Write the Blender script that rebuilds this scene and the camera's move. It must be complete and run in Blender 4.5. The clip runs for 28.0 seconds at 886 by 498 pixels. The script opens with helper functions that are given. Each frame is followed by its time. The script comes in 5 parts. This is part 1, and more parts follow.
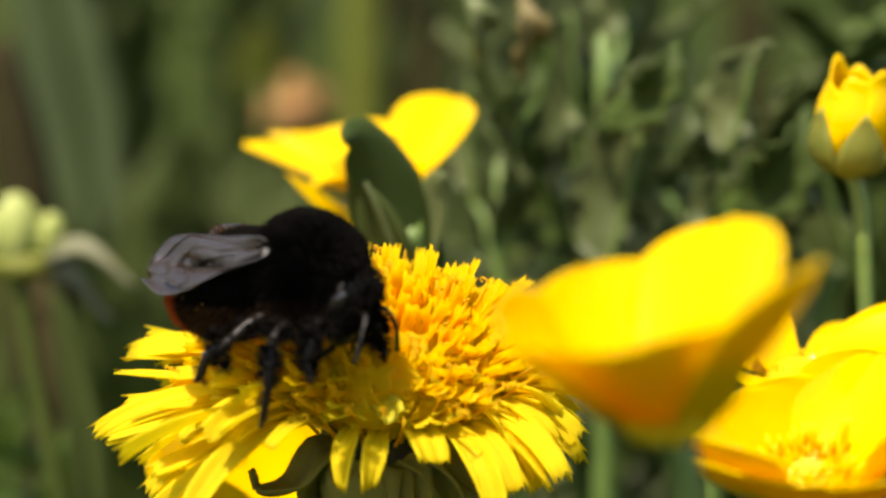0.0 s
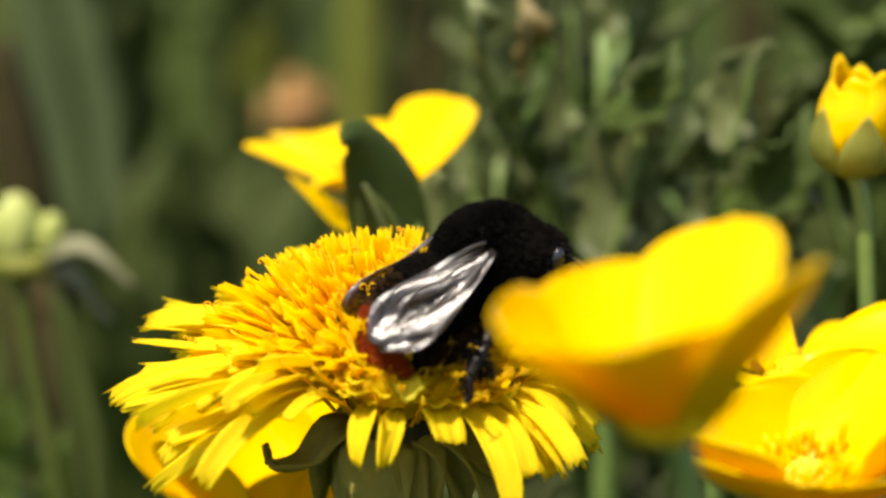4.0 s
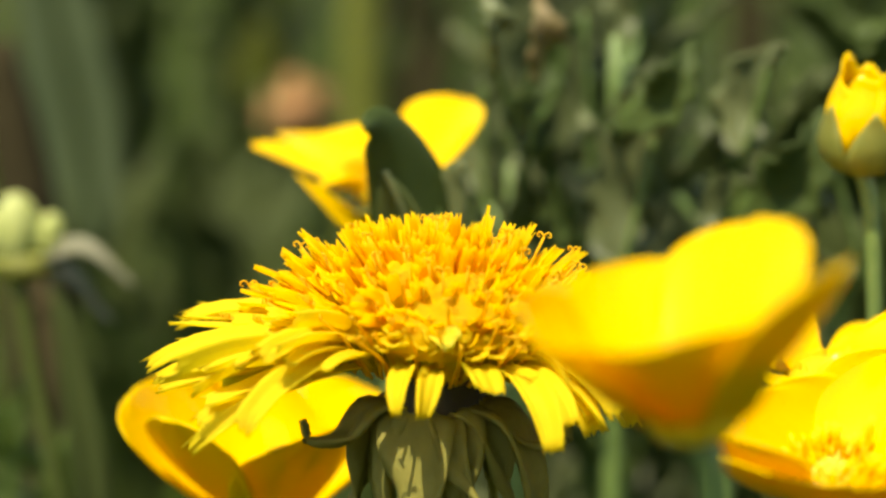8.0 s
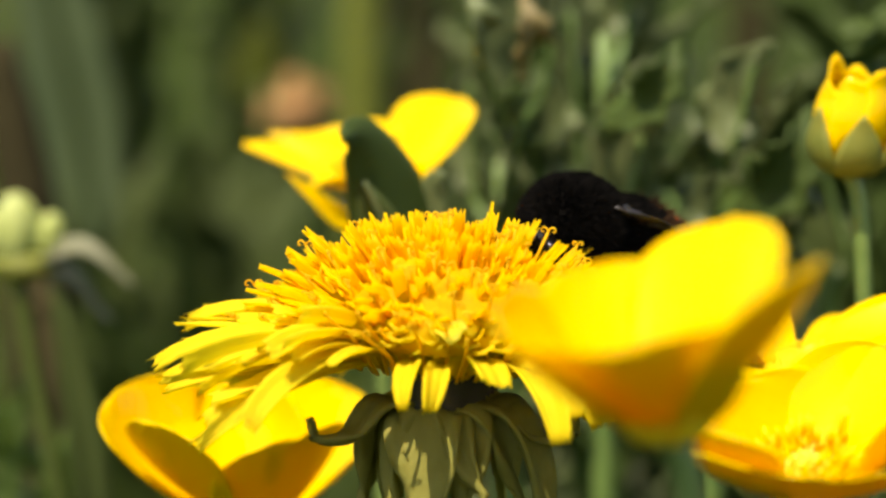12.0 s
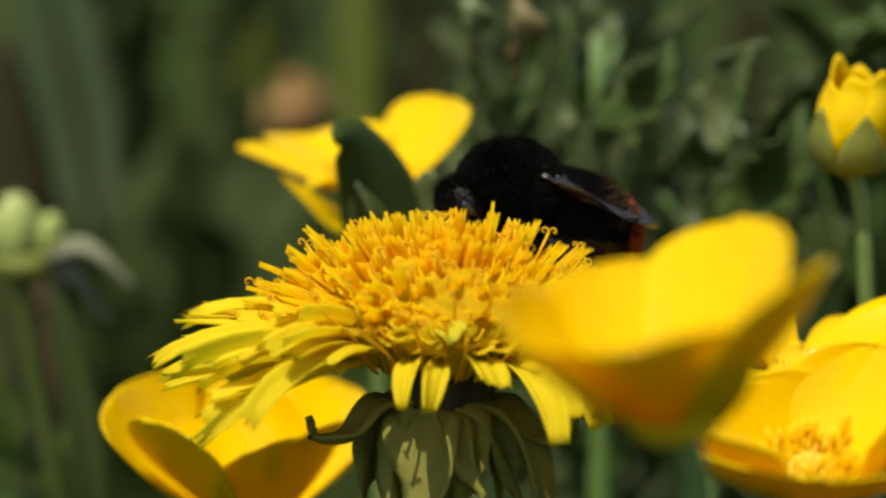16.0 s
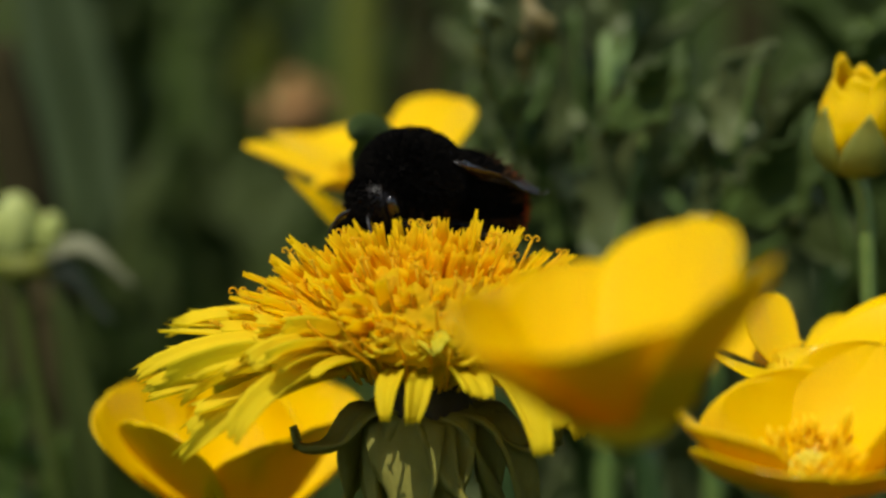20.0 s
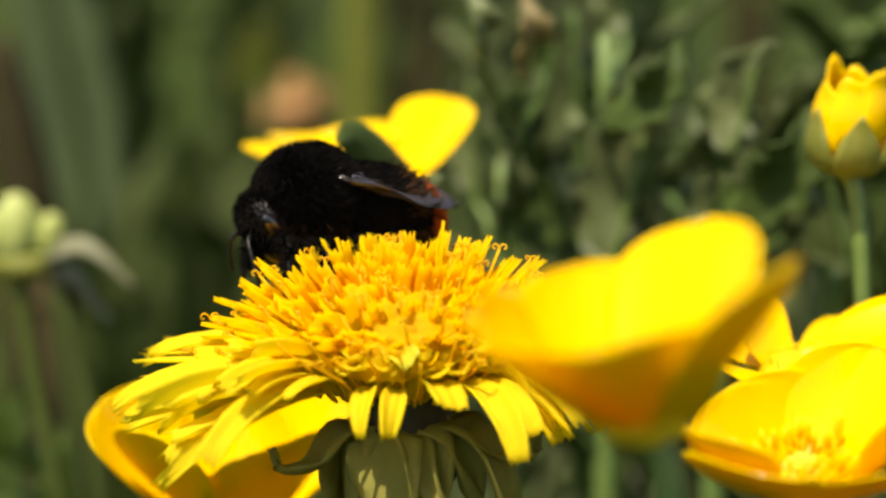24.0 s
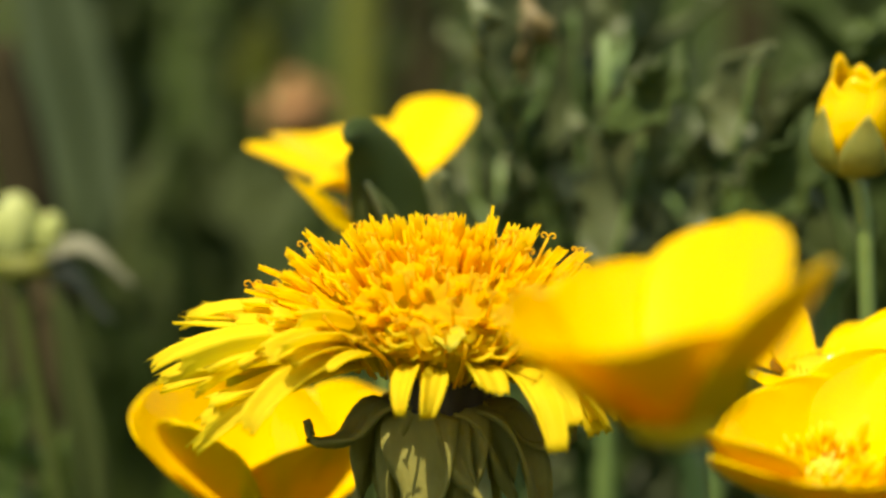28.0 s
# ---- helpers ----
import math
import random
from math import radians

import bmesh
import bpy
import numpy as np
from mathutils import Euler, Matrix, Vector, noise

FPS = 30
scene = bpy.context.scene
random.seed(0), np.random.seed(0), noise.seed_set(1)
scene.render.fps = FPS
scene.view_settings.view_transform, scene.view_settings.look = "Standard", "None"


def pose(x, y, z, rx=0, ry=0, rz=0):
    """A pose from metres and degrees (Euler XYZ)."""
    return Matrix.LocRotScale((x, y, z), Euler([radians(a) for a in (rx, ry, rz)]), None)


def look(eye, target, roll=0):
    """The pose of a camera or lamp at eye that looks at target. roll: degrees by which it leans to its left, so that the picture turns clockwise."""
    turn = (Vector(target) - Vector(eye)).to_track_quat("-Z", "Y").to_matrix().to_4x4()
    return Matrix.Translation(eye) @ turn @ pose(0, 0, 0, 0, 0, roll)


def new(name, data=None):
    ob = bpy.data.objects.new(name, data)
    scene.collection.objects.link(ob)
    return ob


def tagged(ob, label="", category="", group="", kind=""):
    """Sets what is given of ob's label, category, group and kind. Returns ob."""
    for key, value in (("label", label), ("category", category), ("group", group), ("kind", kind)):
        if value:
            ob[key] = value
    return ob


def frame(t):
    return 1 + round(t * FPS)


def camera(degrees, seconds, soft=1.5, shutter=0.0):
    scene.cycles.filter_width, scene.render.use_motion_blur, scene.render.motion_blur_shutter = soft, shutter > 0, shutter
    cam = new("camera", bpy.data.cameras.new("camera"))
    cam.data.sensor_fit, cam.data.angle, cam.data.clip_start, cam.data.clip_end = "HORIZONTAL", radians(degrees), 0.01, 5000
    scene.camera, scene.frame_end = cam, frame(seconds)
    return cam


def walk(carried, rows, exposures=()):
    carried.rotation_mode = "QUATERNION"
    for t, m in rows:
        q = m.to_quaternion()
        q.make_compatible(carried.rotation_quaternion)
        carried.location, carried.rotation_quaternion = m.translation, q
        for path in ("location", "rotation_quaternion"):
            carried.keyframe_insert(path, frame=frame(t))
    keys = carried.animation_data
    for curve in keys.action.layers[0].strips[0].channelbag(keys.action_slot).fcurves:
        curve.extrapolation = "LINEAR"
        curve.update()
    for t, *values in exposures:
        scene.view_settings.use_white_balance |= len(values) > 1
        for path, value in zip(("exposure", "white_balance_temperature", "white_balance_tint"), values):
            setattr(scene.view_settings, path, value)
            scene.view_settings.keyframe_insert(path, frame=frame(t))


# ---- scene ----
# A bumblebee on a dandelion among buttercups, in a sunny meadow. Lengths in metres; 0.001 is a millimetre.
cam = camera(20.0, 28.0, soft=2.5, shutter=0.4)
EYE = pose(0, 0, 0.24, 80, 0, 0)
cam.data.dof.use_dof = True
cam.data.dof.focus_distance = 0.233
cam.data.dof.aperture_fstop = 15.0
walk(cam, [(0.0, EYE), (28.0, EYE)],
     [(t, stops + 0.05, 7200 if stops > 0.3 else 6600, 12 if stops > 0.3 else 5) for t, stops in ((0.0, 0.6), (12.5, 0.6), (14.5, 0.48), (15.6, 0.25), (16.5, -0.3), (18.5, -0.4), (21.5, -0.25), (23.5, 0.42), (24.5, 0.57), (26.5, 0.53), (28.0, 0.4))])

# ---- light ----
SUN_ELEVATION, SUN_AZIMUTH = 62, 212  # azimuth clockwise from +y
world = bpy.data.worlds.new("sky")
scene.world = world
world.use_nodes = True
sky = world.node_tree.nodes.new("ShaderNodeTexSky")
sky.sky_type = "NISHITA"
sky.sun_disc = False
sky.sun_elevation = radians(SUN_ELEVATION)
sky.sun_rotation = radians(SUN_AZIMUTH)
back = world.node_tree.nodes["Background"]
back.inputs["Strength"].default_value = 0.145
world.node_tree.links.new(sky.outputs[0], back.inputs["Color"])
sun = new("sun", bpy.data.lights.new("sun", "SUN"))
sun.data.energy = 4.6
sun.data.angle = radians(0.53)
sun.data.color = (1.0, 0.96, 0.88)
_e, _a = radians(SUN_ELEVATION), radians(SUN_AZIMUTH)
TO_SUN = Vector((math.sin(_a) * math.cos(_e), math.cos(_a) * math.cos(_e), math.sin(_e)))
sun.matrix_world = look(TO_SUN * 5, (0, 0, 0))


# ---- materials ----
def surface(name, dark, light, scale=400.0, rough=0.5, through_light=0.0, through_colour=None, bump=0.15, spread=0.15, gloss=0.5, streak=1.0, coat=0.0):
    """A living surface: two colours mixed by coarse and fine noise, each piece a little different, part of the light passing through."""
    m = bpy.data.materials.new(name)
    m.use_nodes = True
    nt = m.node_tree
    bsdf = nt.nodes["Principled BSDF"]
    out = nt.nodes["Material Output"]
    tex = nt.nodes.new("ShaderNodeTexCoord")
    stretch = nt.nodes.new("ShaderNodeMapping")
    stretch.inputs["Scale"].default_value = (1, 1, 1 / streak)
    nt.links.new(tex.outputs["Object"], stretch.inputs["Vector"])
    coarse = nt.nodes.new("ShaderNodeTexNoise")
    coarse.inputs["Scale"].default_value = scale * 0.25
    fine = nt.nodes.new("ShaderNodeTexNoise")
    fine.inputs["Scale"].default_value = scale * 2.0
    fine.inputs["Detail"].default_value = 4
    for n in (coarse, fine):
        nt.links.new(stretch.outputs[0], n.inputs["Vector"])
    info = nt.nodes.new("ShaderNodeObjectInfo")
    isle = nt.nodes.new("ShaderNodeNewGeometry")
    add = nt.nodes.new("ShaderNodeMath")
    add.operation = "ADD"
    nt.links.new(info.outputs["Random"], add.inputs[0])
    nt.links.new(isle.outputs["Random Per Island"], add.inputs[1])
    vary = nt.nodes.new("ShaderNodeMath")
    vary.operation = "MULTIPLY_ADD"
    vary.inputs[1].default_value = spread
    vary.inputs[2].default_value = -spread
    nt.links.new(add.outputs[0], vary.inputs[0])
    mix1 = nt.nodes.new("ShaderNodeMath")
    mix1.operation = "MULTIPLY_ADD"
    mix1.inputs[1].default_value = 0.55
    nt.links.new(coarse.outputs["Fac"], mix1.inputs[0])
    nt.links.new(vary.outputs[0], mix1.inputs[2])
    mix2 = nt.nodes.new("ShaderNodeMath")
    mix2.operation = "MULTIPLY_ADD"
    mix2.inputs[1].default_value = 0.5
    nt.links.new(fine.outputs["Fac"], mix2.inputs[0])
    nt.links.new(mix1.outputs[0], mix2.inputs[2])
    ramp = nt.nodes.new("ShaderNodeValToRGB")
    ramp.color_ramp.elements[0].position, ramp.color_ramp.elements[1].position = 0.3, 0.75
    ramp.color_ramp.elements[0].color = (*dark, 1)
    ramp.color_ramp.elements[1].color = (*light, 1)
    nt.links.new(mix2.outputs[0], ramp.inputs[0])
    nt.links.new(ramp.outputs[0], bsdf.inputs["Base Color"])
    bsdf.inputs["Roughness"].default_value = rough
    bsdf.inputs["Specular IOR Level"].default_value = gloss
    bsdf.inputs["Coat Weight"].default_value = coat
    bsdf.inputs["Coat Roughness"].default_value = 0.09
    if bump:
        b = nt.nodes.new("ShaderNodeBump")
        b.inputs["Strength"].default_value = bump
        b.inputs["Distance"].default_value = 0.0004
        nt.links.new(fine.outputs["Fac"], b.inputs["Height"])
        nt.links.new(b.outputs[0], bsdf.inputs["Normal"])
    if through_light:
        tr = nt.nodes.new("ShaderNodeBsdfTranslucent")
        if through_colour:
            tr.inputs["Color"].default_value = (*through_colour, 1)
        else:
            nt.links.new(ramp.outputs[0], tr.inputs["Color"])
        mix = nt.nodes.new("ShaderNodeMixShader")
        mix.inputs[0].default_value = through_light
        nt.links.new(bsdf.outputs[0], mix.inputs[1])
        nt.links.new(tr.outputs[0], mix.inputs[2])
        nt.links.new(mix.outputs[0], out.inputs["Surface"])
    return m


def wing_film():
    m = bpy.data.materials.new("wing_film")
    m.use_nodes = True
    nt = m.node_tree
    bsdf = nt.nodes["Principled BSDF"]
    bsdf.inputs["Base Color"].default_value = (0.045, 0.03, 0.02, 1)
    bsdf.inputs["Roughness"].default_value = 0.26
    bsdf.inputs["Specular IOR Level"].default_value = 1.0
    bsdf.inputs["IOR"].default_value = 1.75
    tex = nt.nodes.new("ShaderNodeTexCoord")
    span = nt.nodes.new("ShaderNodeMapping")
    span.inputs["Scale"].default_value = (0.28, 1, 1)
    nt.links.new(tex.outputs["Object"], span.inputs["Vector"])
    vor = nt.nodes.new("ShaderNodeTexNoise")
    vor.inputs["Scale"].default_value = 6000
    vor.inputs["Detail"].default_value = 3
    nt.links.new(span.outputs[0], vor.inputs["Vector"])
    b = nt.nodes.new("ShaderNodeBump")
    b.inputs["Strength"].default_value = 0.28
    b.inputs["Distance"].default_value = 0.0004
    nt.links.new(vor.outputs["Fac"], b.inputs["Height"])
    nt.links.new(b.outputs[0], bsdf.inputs["Normal"])
    clear = nt.nodes.new("ShaderNodeBsdfTransparent")
    clear.inputs["Color"].default_value = (0.62, 0.52, 0.40, 1)
    mix = nt.nodes.new("ShaderNodeMixShader")
    mix.inputs[0].default_value = 0.36
    nt.links.new(bsdf.outputs[0], mix.inputs[1])
    nt.links.new(clear.outputs[0], mix.inputs[2])
    nt.links.new(mix.outputs[0], nt.nodes["Material Output"].inputs["Surface"])
    return m


M_RAY = surface("dandelion_ray", (0.92, 0.58, 0.010), (0.96, 0.70, 0.016), 350, 0.55, 0.70, (1.0, 0.81, 0.06), bump=0.3, spread=0.2, gloss=0.06, streak=1)
M_RAY_MID = surface("dandelion_inner_ray", (0.90, 0.52, 0.008), (0.95, 0.66, 0.012), 350, 0.55, 0.70, (1.0, 0.74, 0.05), bump=0.3, spread=0.25, gloss=0.06)
M_RAY_OUT = surface("dandelion_outer_ray", (0.85, 0.62, 0.018), (0.95, 0.75, 0.03), 350, 0.55, 0.6, (1.0, 0.88, 0.11), bump=0.3, spread=0.2, gloss=0.06)
M_GREENISH = surface("greenish_ray", (0.58, 0.52, 0.03), (0.82, 0.68, 0.04), 350, 0.55, 0.5, (0.85, 0.78, 0.08), bump=0.3, gloss=0.25)
M_STYLE = surface("dandelion_style", (0.92, 0.58, 0.012), (0.96, 0.72, 0.03), 500, 0.6, 0.6, bump=0.1, gloss=0.2)
M_PETAL = surface("buttercup_petal", (0.92, 0.57, 0.002), (0.95, 0.655, 0.003), 160, 0.45, 0.27, (0.86, 0.455, 0.005), bump=0.06, spread=0.1, gloss=0.03, coat=0.3)
M_STAMEN = surface("buttercup_stamen", (0.90, 0.60, 0.01), (0.95, 0.74, 0.02), 600, 0.5, 0.55, (1.0, 0.85, 0.08), gloss=0.3)
M_CARPEL = surface("buttercup_carpel", (0.62, 0.50, 0.02), (0.80, 0.60, 0.03), 700, 0.5, 0.1)
M_SEPAL = surface("sepal", (0.15, 0.175, 0.02), (0.31, 0.30, 0.045), 300, 0.6, 0.35, (0.45, 0.42, 0.03), bump=0.3)
M_STEM = surface("flower_stem", (0.10, 0.17, 0.03), (0.19, 0.26, 0.06), 300, 0.5, 0.1, bump=0.2)
M_BRACT = surface("dandelion_bract", (0.145, 0.13, 0.02), (0.30, 0.27, 0.055), 350, 0.7, 0.32, (0.42, 0.37, 0.03), bump=0.3, spread=0.35, gloss=0.2)
# green cup; the shade under the rays is put into this near-black colour
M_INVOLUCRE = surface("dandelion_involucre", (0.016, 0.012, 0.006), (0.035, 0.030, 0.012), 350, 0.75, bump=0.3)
M_PALE = surface("pale_green_bud", (0.30, 0.36, 0.05), (0.58, 0.60, 0.20), 250, 0.5, 0.25, bump=0.3)
M_GREY = surface("grey_green_leaf", (0.064, 0.084, 0.024), (0.168, 0.194, 0.072), 90, 0.42, 0.30, (0.12, 0.16, 0.034), bump=0.5, spread=0.35, gloss=0.28)
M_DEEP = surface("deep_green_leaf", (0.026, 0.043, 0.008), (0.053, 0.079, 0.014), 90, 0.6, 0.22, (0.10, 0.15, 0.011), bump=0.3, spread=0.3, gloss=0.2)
M_GRASS = surface("grass_blade", (0.040, 0.061, 0.012), (0.098, 0.124, 0.027), 40, 0.55, 0.26, (0.15, 0.24, 0.026), bump=0.2, spread=0.5, gloss=0.14)
# leaf green kept dark in the colour itself, to stand in for shade
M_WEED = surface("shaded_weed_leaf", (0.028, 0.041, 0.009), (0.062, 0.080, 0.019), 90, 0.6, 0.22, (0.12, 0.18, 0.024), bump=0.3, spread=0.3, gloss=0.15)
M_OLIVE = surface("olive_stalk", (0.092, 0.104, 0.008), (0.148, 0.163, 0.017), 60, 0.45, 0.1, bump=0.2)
M_DEAD = surface("dead_brown", (0.034, 0.027, 0.009), (0.072, 0.056, 0.022), 120, 0.8, 0.1, bump=0.5, spread=0.4, gloss=0.08)
M_ROT = surface("rotting_stalk", (0.024, 0.019, 0.007), (0.050, 0.040, 0.016), 120, 0.85, bump=0.5, spread=0.3, gloss=0.08)
M_SEEDHEAD = surface("orange_brown_head", (0.33, 0.165, 0.05), (0.48, 0.28, 0.10), 300, 0.8, 0.1, bump=0.5)
M_DRY = surface("withered_sepal", (0.13, 0.13, 0.06), (0.26, 0.25, 0.14), 250, 0.7, 0.2, bump=0.3, spread=0.3)
M_OCHRE = surface("withered_ochre_leaf", (0.13, 0.10, 0.028), (0.22, 0.165, 0.05), 120, 0.6, 0.25, (0.25, 0.17, 0.03), bump=0.3)
M_PALELEAF = surface("pale_broad_leaf", (0.075, 0.105, 0.042), (0.125, 0.160, 0.068), 40, 0.5, 0.3, (0.18, 0.26, 0.05), bump=0.3, spread=0.2, gloss=0.2)
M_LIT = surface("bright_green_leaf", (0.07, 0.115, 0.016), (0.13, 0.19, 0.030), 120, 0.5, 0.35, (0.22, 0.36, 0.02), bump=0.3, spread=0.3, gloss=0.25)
M_SOIL = surface("meadow_soil", (0.03, 0.038, 0.015), (0.085, 0.085, 0.036), 60, 0.95, bump=0.8, spread=0.0)
M_BLACK = surface("bee_cuticle", (0.005, 0.004, 0.003), (0.016, 0.011, 0.008), 900, 0.36, bump=0.3, gloss=0.25)
M_FUR = surface("bee_black_fur", (0.003, 0.0025, 0.002), (0.010, 0.008, 0.006), 900, 0.9, bump=0.0, gloss=0.06)
M_RED = surface("bee_red_fur", (0.26, 0.034, 0.007), (0.46, 0.085, 0.016), 900, 0.8, 0.2, bump=0.0, gloss=0.1)
M_EYE = surface("bee_eye", (0.006, 0.005, 0.005), (0.012, 0.009, 0.008), 2000, 0.2, bump=0.1, gloss=0.8)
# translucent hair; yellow light bounced off the flower is painted in as brown
M_UNDERFUR = surface("bee_brown_underfur", (0.030, 0.014, 0.006), (0.085, 0.040, 0.014), 900, 0.8, 0.3, bump=0.0, gloss=0.1)
M_WING = wing_film()
M_VEIN = surface("wing_vein", (0.012, 0.008, 0.005), (0.03, 0.02, 0.01), 900, 0.4, bump=0.0)
M_POLLEN = surface("pollen_dust", (0.5, 0.25, 0.02), (0.7, 0.4, 0.04), 900, 0.9, bump=0.0)


# ---- mesh helpers ----
def part(name, bm, material, parent=None, label="", m=None):
    me = bpy.data.meshes.new(name)
    for f in bm.faces:
        f.smooth = True
    bm.to_mesh(me)
    bm.free()
    me.materials.append(material)
    ob = new(name, me)
    ob.parent = parent
    if m is not None:
        ob.matrix_basis = m
    if label:
        tagged(ob, label)
    return ob


def share(ob, parent, m):
    """A further piece on the same mesh."""
    o = new(ob.name.split(".")[0], ob.data)
    o.parent = parent
    o.matrix_basis = m
    return o


def thing(name, place, label, category, group=""):
    ob = new(name)
    ob.empty_display_size = 0.01
    ob.matrix_basis = pose(*place)
    return tagged(ob, label, category, group)


def curve_at(pts, u):
    """A point on a smooth line through pts, u from 0 to 1."""
    n = len(pts) - 1
    s = min(max(u, 0.0), 1.0) * n
    i = min(int(s), n - 1)
    t = s - i
    p0, p1, p2, p3 = (Vector(pts[min(max(k, 0), n)]) for k in (i - 1, i, i + 1, i + 2))
    return 0.5 * ((2 * p1) + (p2 - p0) * t + (2 * p0 - 5 * p1 + 4 * p2 - p3) * t * t + (3 * p1 - p0 - 3 * p2 + p3) * t ** 3)


def tube(bm, pts, radii, sides=8, steps=None, caps=True):
    """A round stalk along pts; radii from start to end."""
    steps = steps or max(2, 4 * (len(pts) - 1))
    rings = []
    ref = None
    for k in range(steps + 1):
        u = k / steps
        p = curve_at(pts, u)
        d = (curve_at(pts, min(1, u + 0.02)) - curve_at(pts, max(0, u - 0.02))).normalized()
        if ref is None:
            ref = d.orthogonal().normalized()
        ref = (ref - d * ref.dot(d)).normalized()
        side = d.cross(ref)
        s = u * (len(radii) - 1)
        i = min(int(s), len(radii) - 2)
        r = radii[i] + (radii[i + 1] - radii[i]) * (s - i)
        rings.append([bm.verts.new(p + (ref * math.cos(a) + side * math.sin(a)) * r) for a in (2 * math.pi * j / sides for j in range(sides))])
    for a, b in zip(rings, rings[1:]):
        for j in range(sides):
            bm.faces.new((a[j], a[(j + 1) % sides], b[(j + 1) % sides], b[j]))
    if caps:
        bm.faces.new(rings[0][::-1])
        bm.faces.new(rings[-1])


def sheet(bm, fn, nu, nv, thick):
    """A thin solid blade: fn(u, v) gives its middle surface, u from 0 to 1, v from -1 to 1."""
    g = [[Vector(fn(i / nu, 2 * j / nv - 1)) for j in range(nv + 1)] for i in range(nu + 1)]
    top, low = [], []
    for i in range(nu + 1):
        ta, la = [], []
        for j in range(nv + 1):
            du = g[min(i + 1, nu)][j] - g[max(i - 1, 0)][j]
            dv = g[i][min(j + 1, nv)] - g[i][max(j - 1, 0)]
            n = du.cross(dv)
            n = n.normalized() if n.length > 1e-12 else Vector((0, 0, 1))
            ta.append(bm.verts.new(g[i][j] + n * thick / 2))
            la.append(bm.verts.new(g[i][j] - n * thick / 2))
        top.append(ta)
        low.append(la)
    for i in range(nu):
        for j in range(nv):
            bm.faces.new((top[i][j], top[i + 1][j], top[i + 1][j + 1], top[i][j + 1]))
            bm.faces.new((low[i][j], low[i][j + 1], low[i + 1][j + 1], low[i + 1][j]))
    for i in range(nu):
        bm.faces.new((top[i][0], low[i][0], low[i + 1][0], top[i + 1][0]))
        bm.faces.new((top[i][nv], top[i + 1][nv], low[i + 1][nv], low[i][nv]))
    for j in range(nv):
        bm.faces.new((top[0][j], top[0][j + 1], low[0][j + 1], low[0][j]))
        bm.faces.new((top[nu][j], low[nu][j], low[nu][j + 1], top[nu][j + 1]))


def ball(bm, centre, radii, m=None, nu=20, nv=12):
    bmesh.ops.create_uvsphere(bm, u_segments=nu, v_segments=nv, radius=1.0,
                              matrix=Matrix.Translation(centre) @ (m or Matrix()) @ Matrix.Diagonal((*radii, 1)))


def blade(bm, pts, width, face, fold=0.2, lobes=0, depth=0.0, wave=0.0, nu=14, nv=4, thick=0.0004, shape=0.8, tip=0.0):
    """A leaf along pts, its upper side towards face."""
    face = Vector(face).normalized()

    def fn(u, v):
        p = curve_at(pts, u)
        d = (curve_at(pts, min(1, u + 0.03)) - curve_at(pts, max(0, u - 0.03))).normalized()
        side = d.cross(face).normalized()
        up = side.cross(d)
        w = max(tip, math.sin(math.pi * min(0.999, 0.04 + 0.96 * u ** shape)))
        if lobes:
            w *= 1 - depth * (0.5 + 0.5 * math.cos(2 * math.pi * lobes * u))
        return p + side * (v * w * width / 2) + up * (abs(v) ** 1.5 * fold * w * width / 2 + wave * width * math.sin(9 * u + 4 * v) * abs(v))

    sheet(bm, fn, nu, nv, thick)


# ---- ground ----
def ground():
    bm = bmesh.new()
    n = 48
    lines = [math.copysign(abs(k / n) ** 3 * 60, k) for k in range(-n, n + 1)]
    grid = [[bm.verts.new((x, y + 0.3, 0.012 * noise.noise(Vector((x * 6, y * 6, 1))) - 0.01 if abs(x) < 8 and abs(y) < 8 else -0.01)) for x in lines] for y in lines]
    for a, b in zip(grid, grid[1:]):
        for j in range(len(lines) - 1):
            bm.faces.new((a[j], a[j + 1], b[j + 1], b[j]))
    tagged(part("ground", bm, M_SOIL), "dark meadow soil with moss and dead litter", "ground", kind="structure")


ground()


# ---- buttercups ----
def petal_fn(e0, e1, length, width, narrow, blunt, cup, twist, bend, seed):
    """Middle surface of one petal along +x: its rise in degrees at the base and at the tip, length and half width, how fast it
    widens, how blunt its tip is, how hollow it is across, its twist and its sideways bend."""
    rnd = random.Random(seed)
    ph, am = rnd.uniform(0, 6), rnd.uniform(0.5, 1.0)
    n = 40
    xs, zs = [0.0008], [0.0]
    for k in range(n):
        e = radians(e0 + (e1 - e0) * (k + 0.5) / n)
        xs.append(xs[-1] + math.cos(e) * length / n)
        zs.append(zs[-1] + math.sin(e) * length / n)

    def outline(q):
        return (0.06 + q) ** narrow * math.sqrt(max(0.0, 1 - q ** blunt))
    most = max(outline(k / 100) for k in range(101))

    def fn(u, v):
        q = 1 - (1 - u) ** 1.7
        s = min(1.0, q * (1 + 0.018 * am * math.sin(4.5 * v + ph) * q))
        k = min(int(s * n), n - 1)
        f = s * n - k
        x, z = xs[k] + (xs[k + 1] - xs[k]) * f, zs[k] + (zs[k + 1] - zs[k]) * f
        e, t = radians(e0 + (e1 - e0) * s), radians(twist) * s
        lat = v * max(0.02, outline(q) / most) * width
        lift = cup * lat * lat / width + 0.00022 * am * q * q * math.sin(3.2 * v + ph) + 0.00006 * q * math.sin(13 * v + ph)
        a, b = lat * math.cos(t) - lift * math.sin(t), lat * math.sin(t) + lift * math.cos(t)
        return Vector((x - b * math.sin(e), a + bend * length * s * s, z + b * math.cos(e)))
    return fn


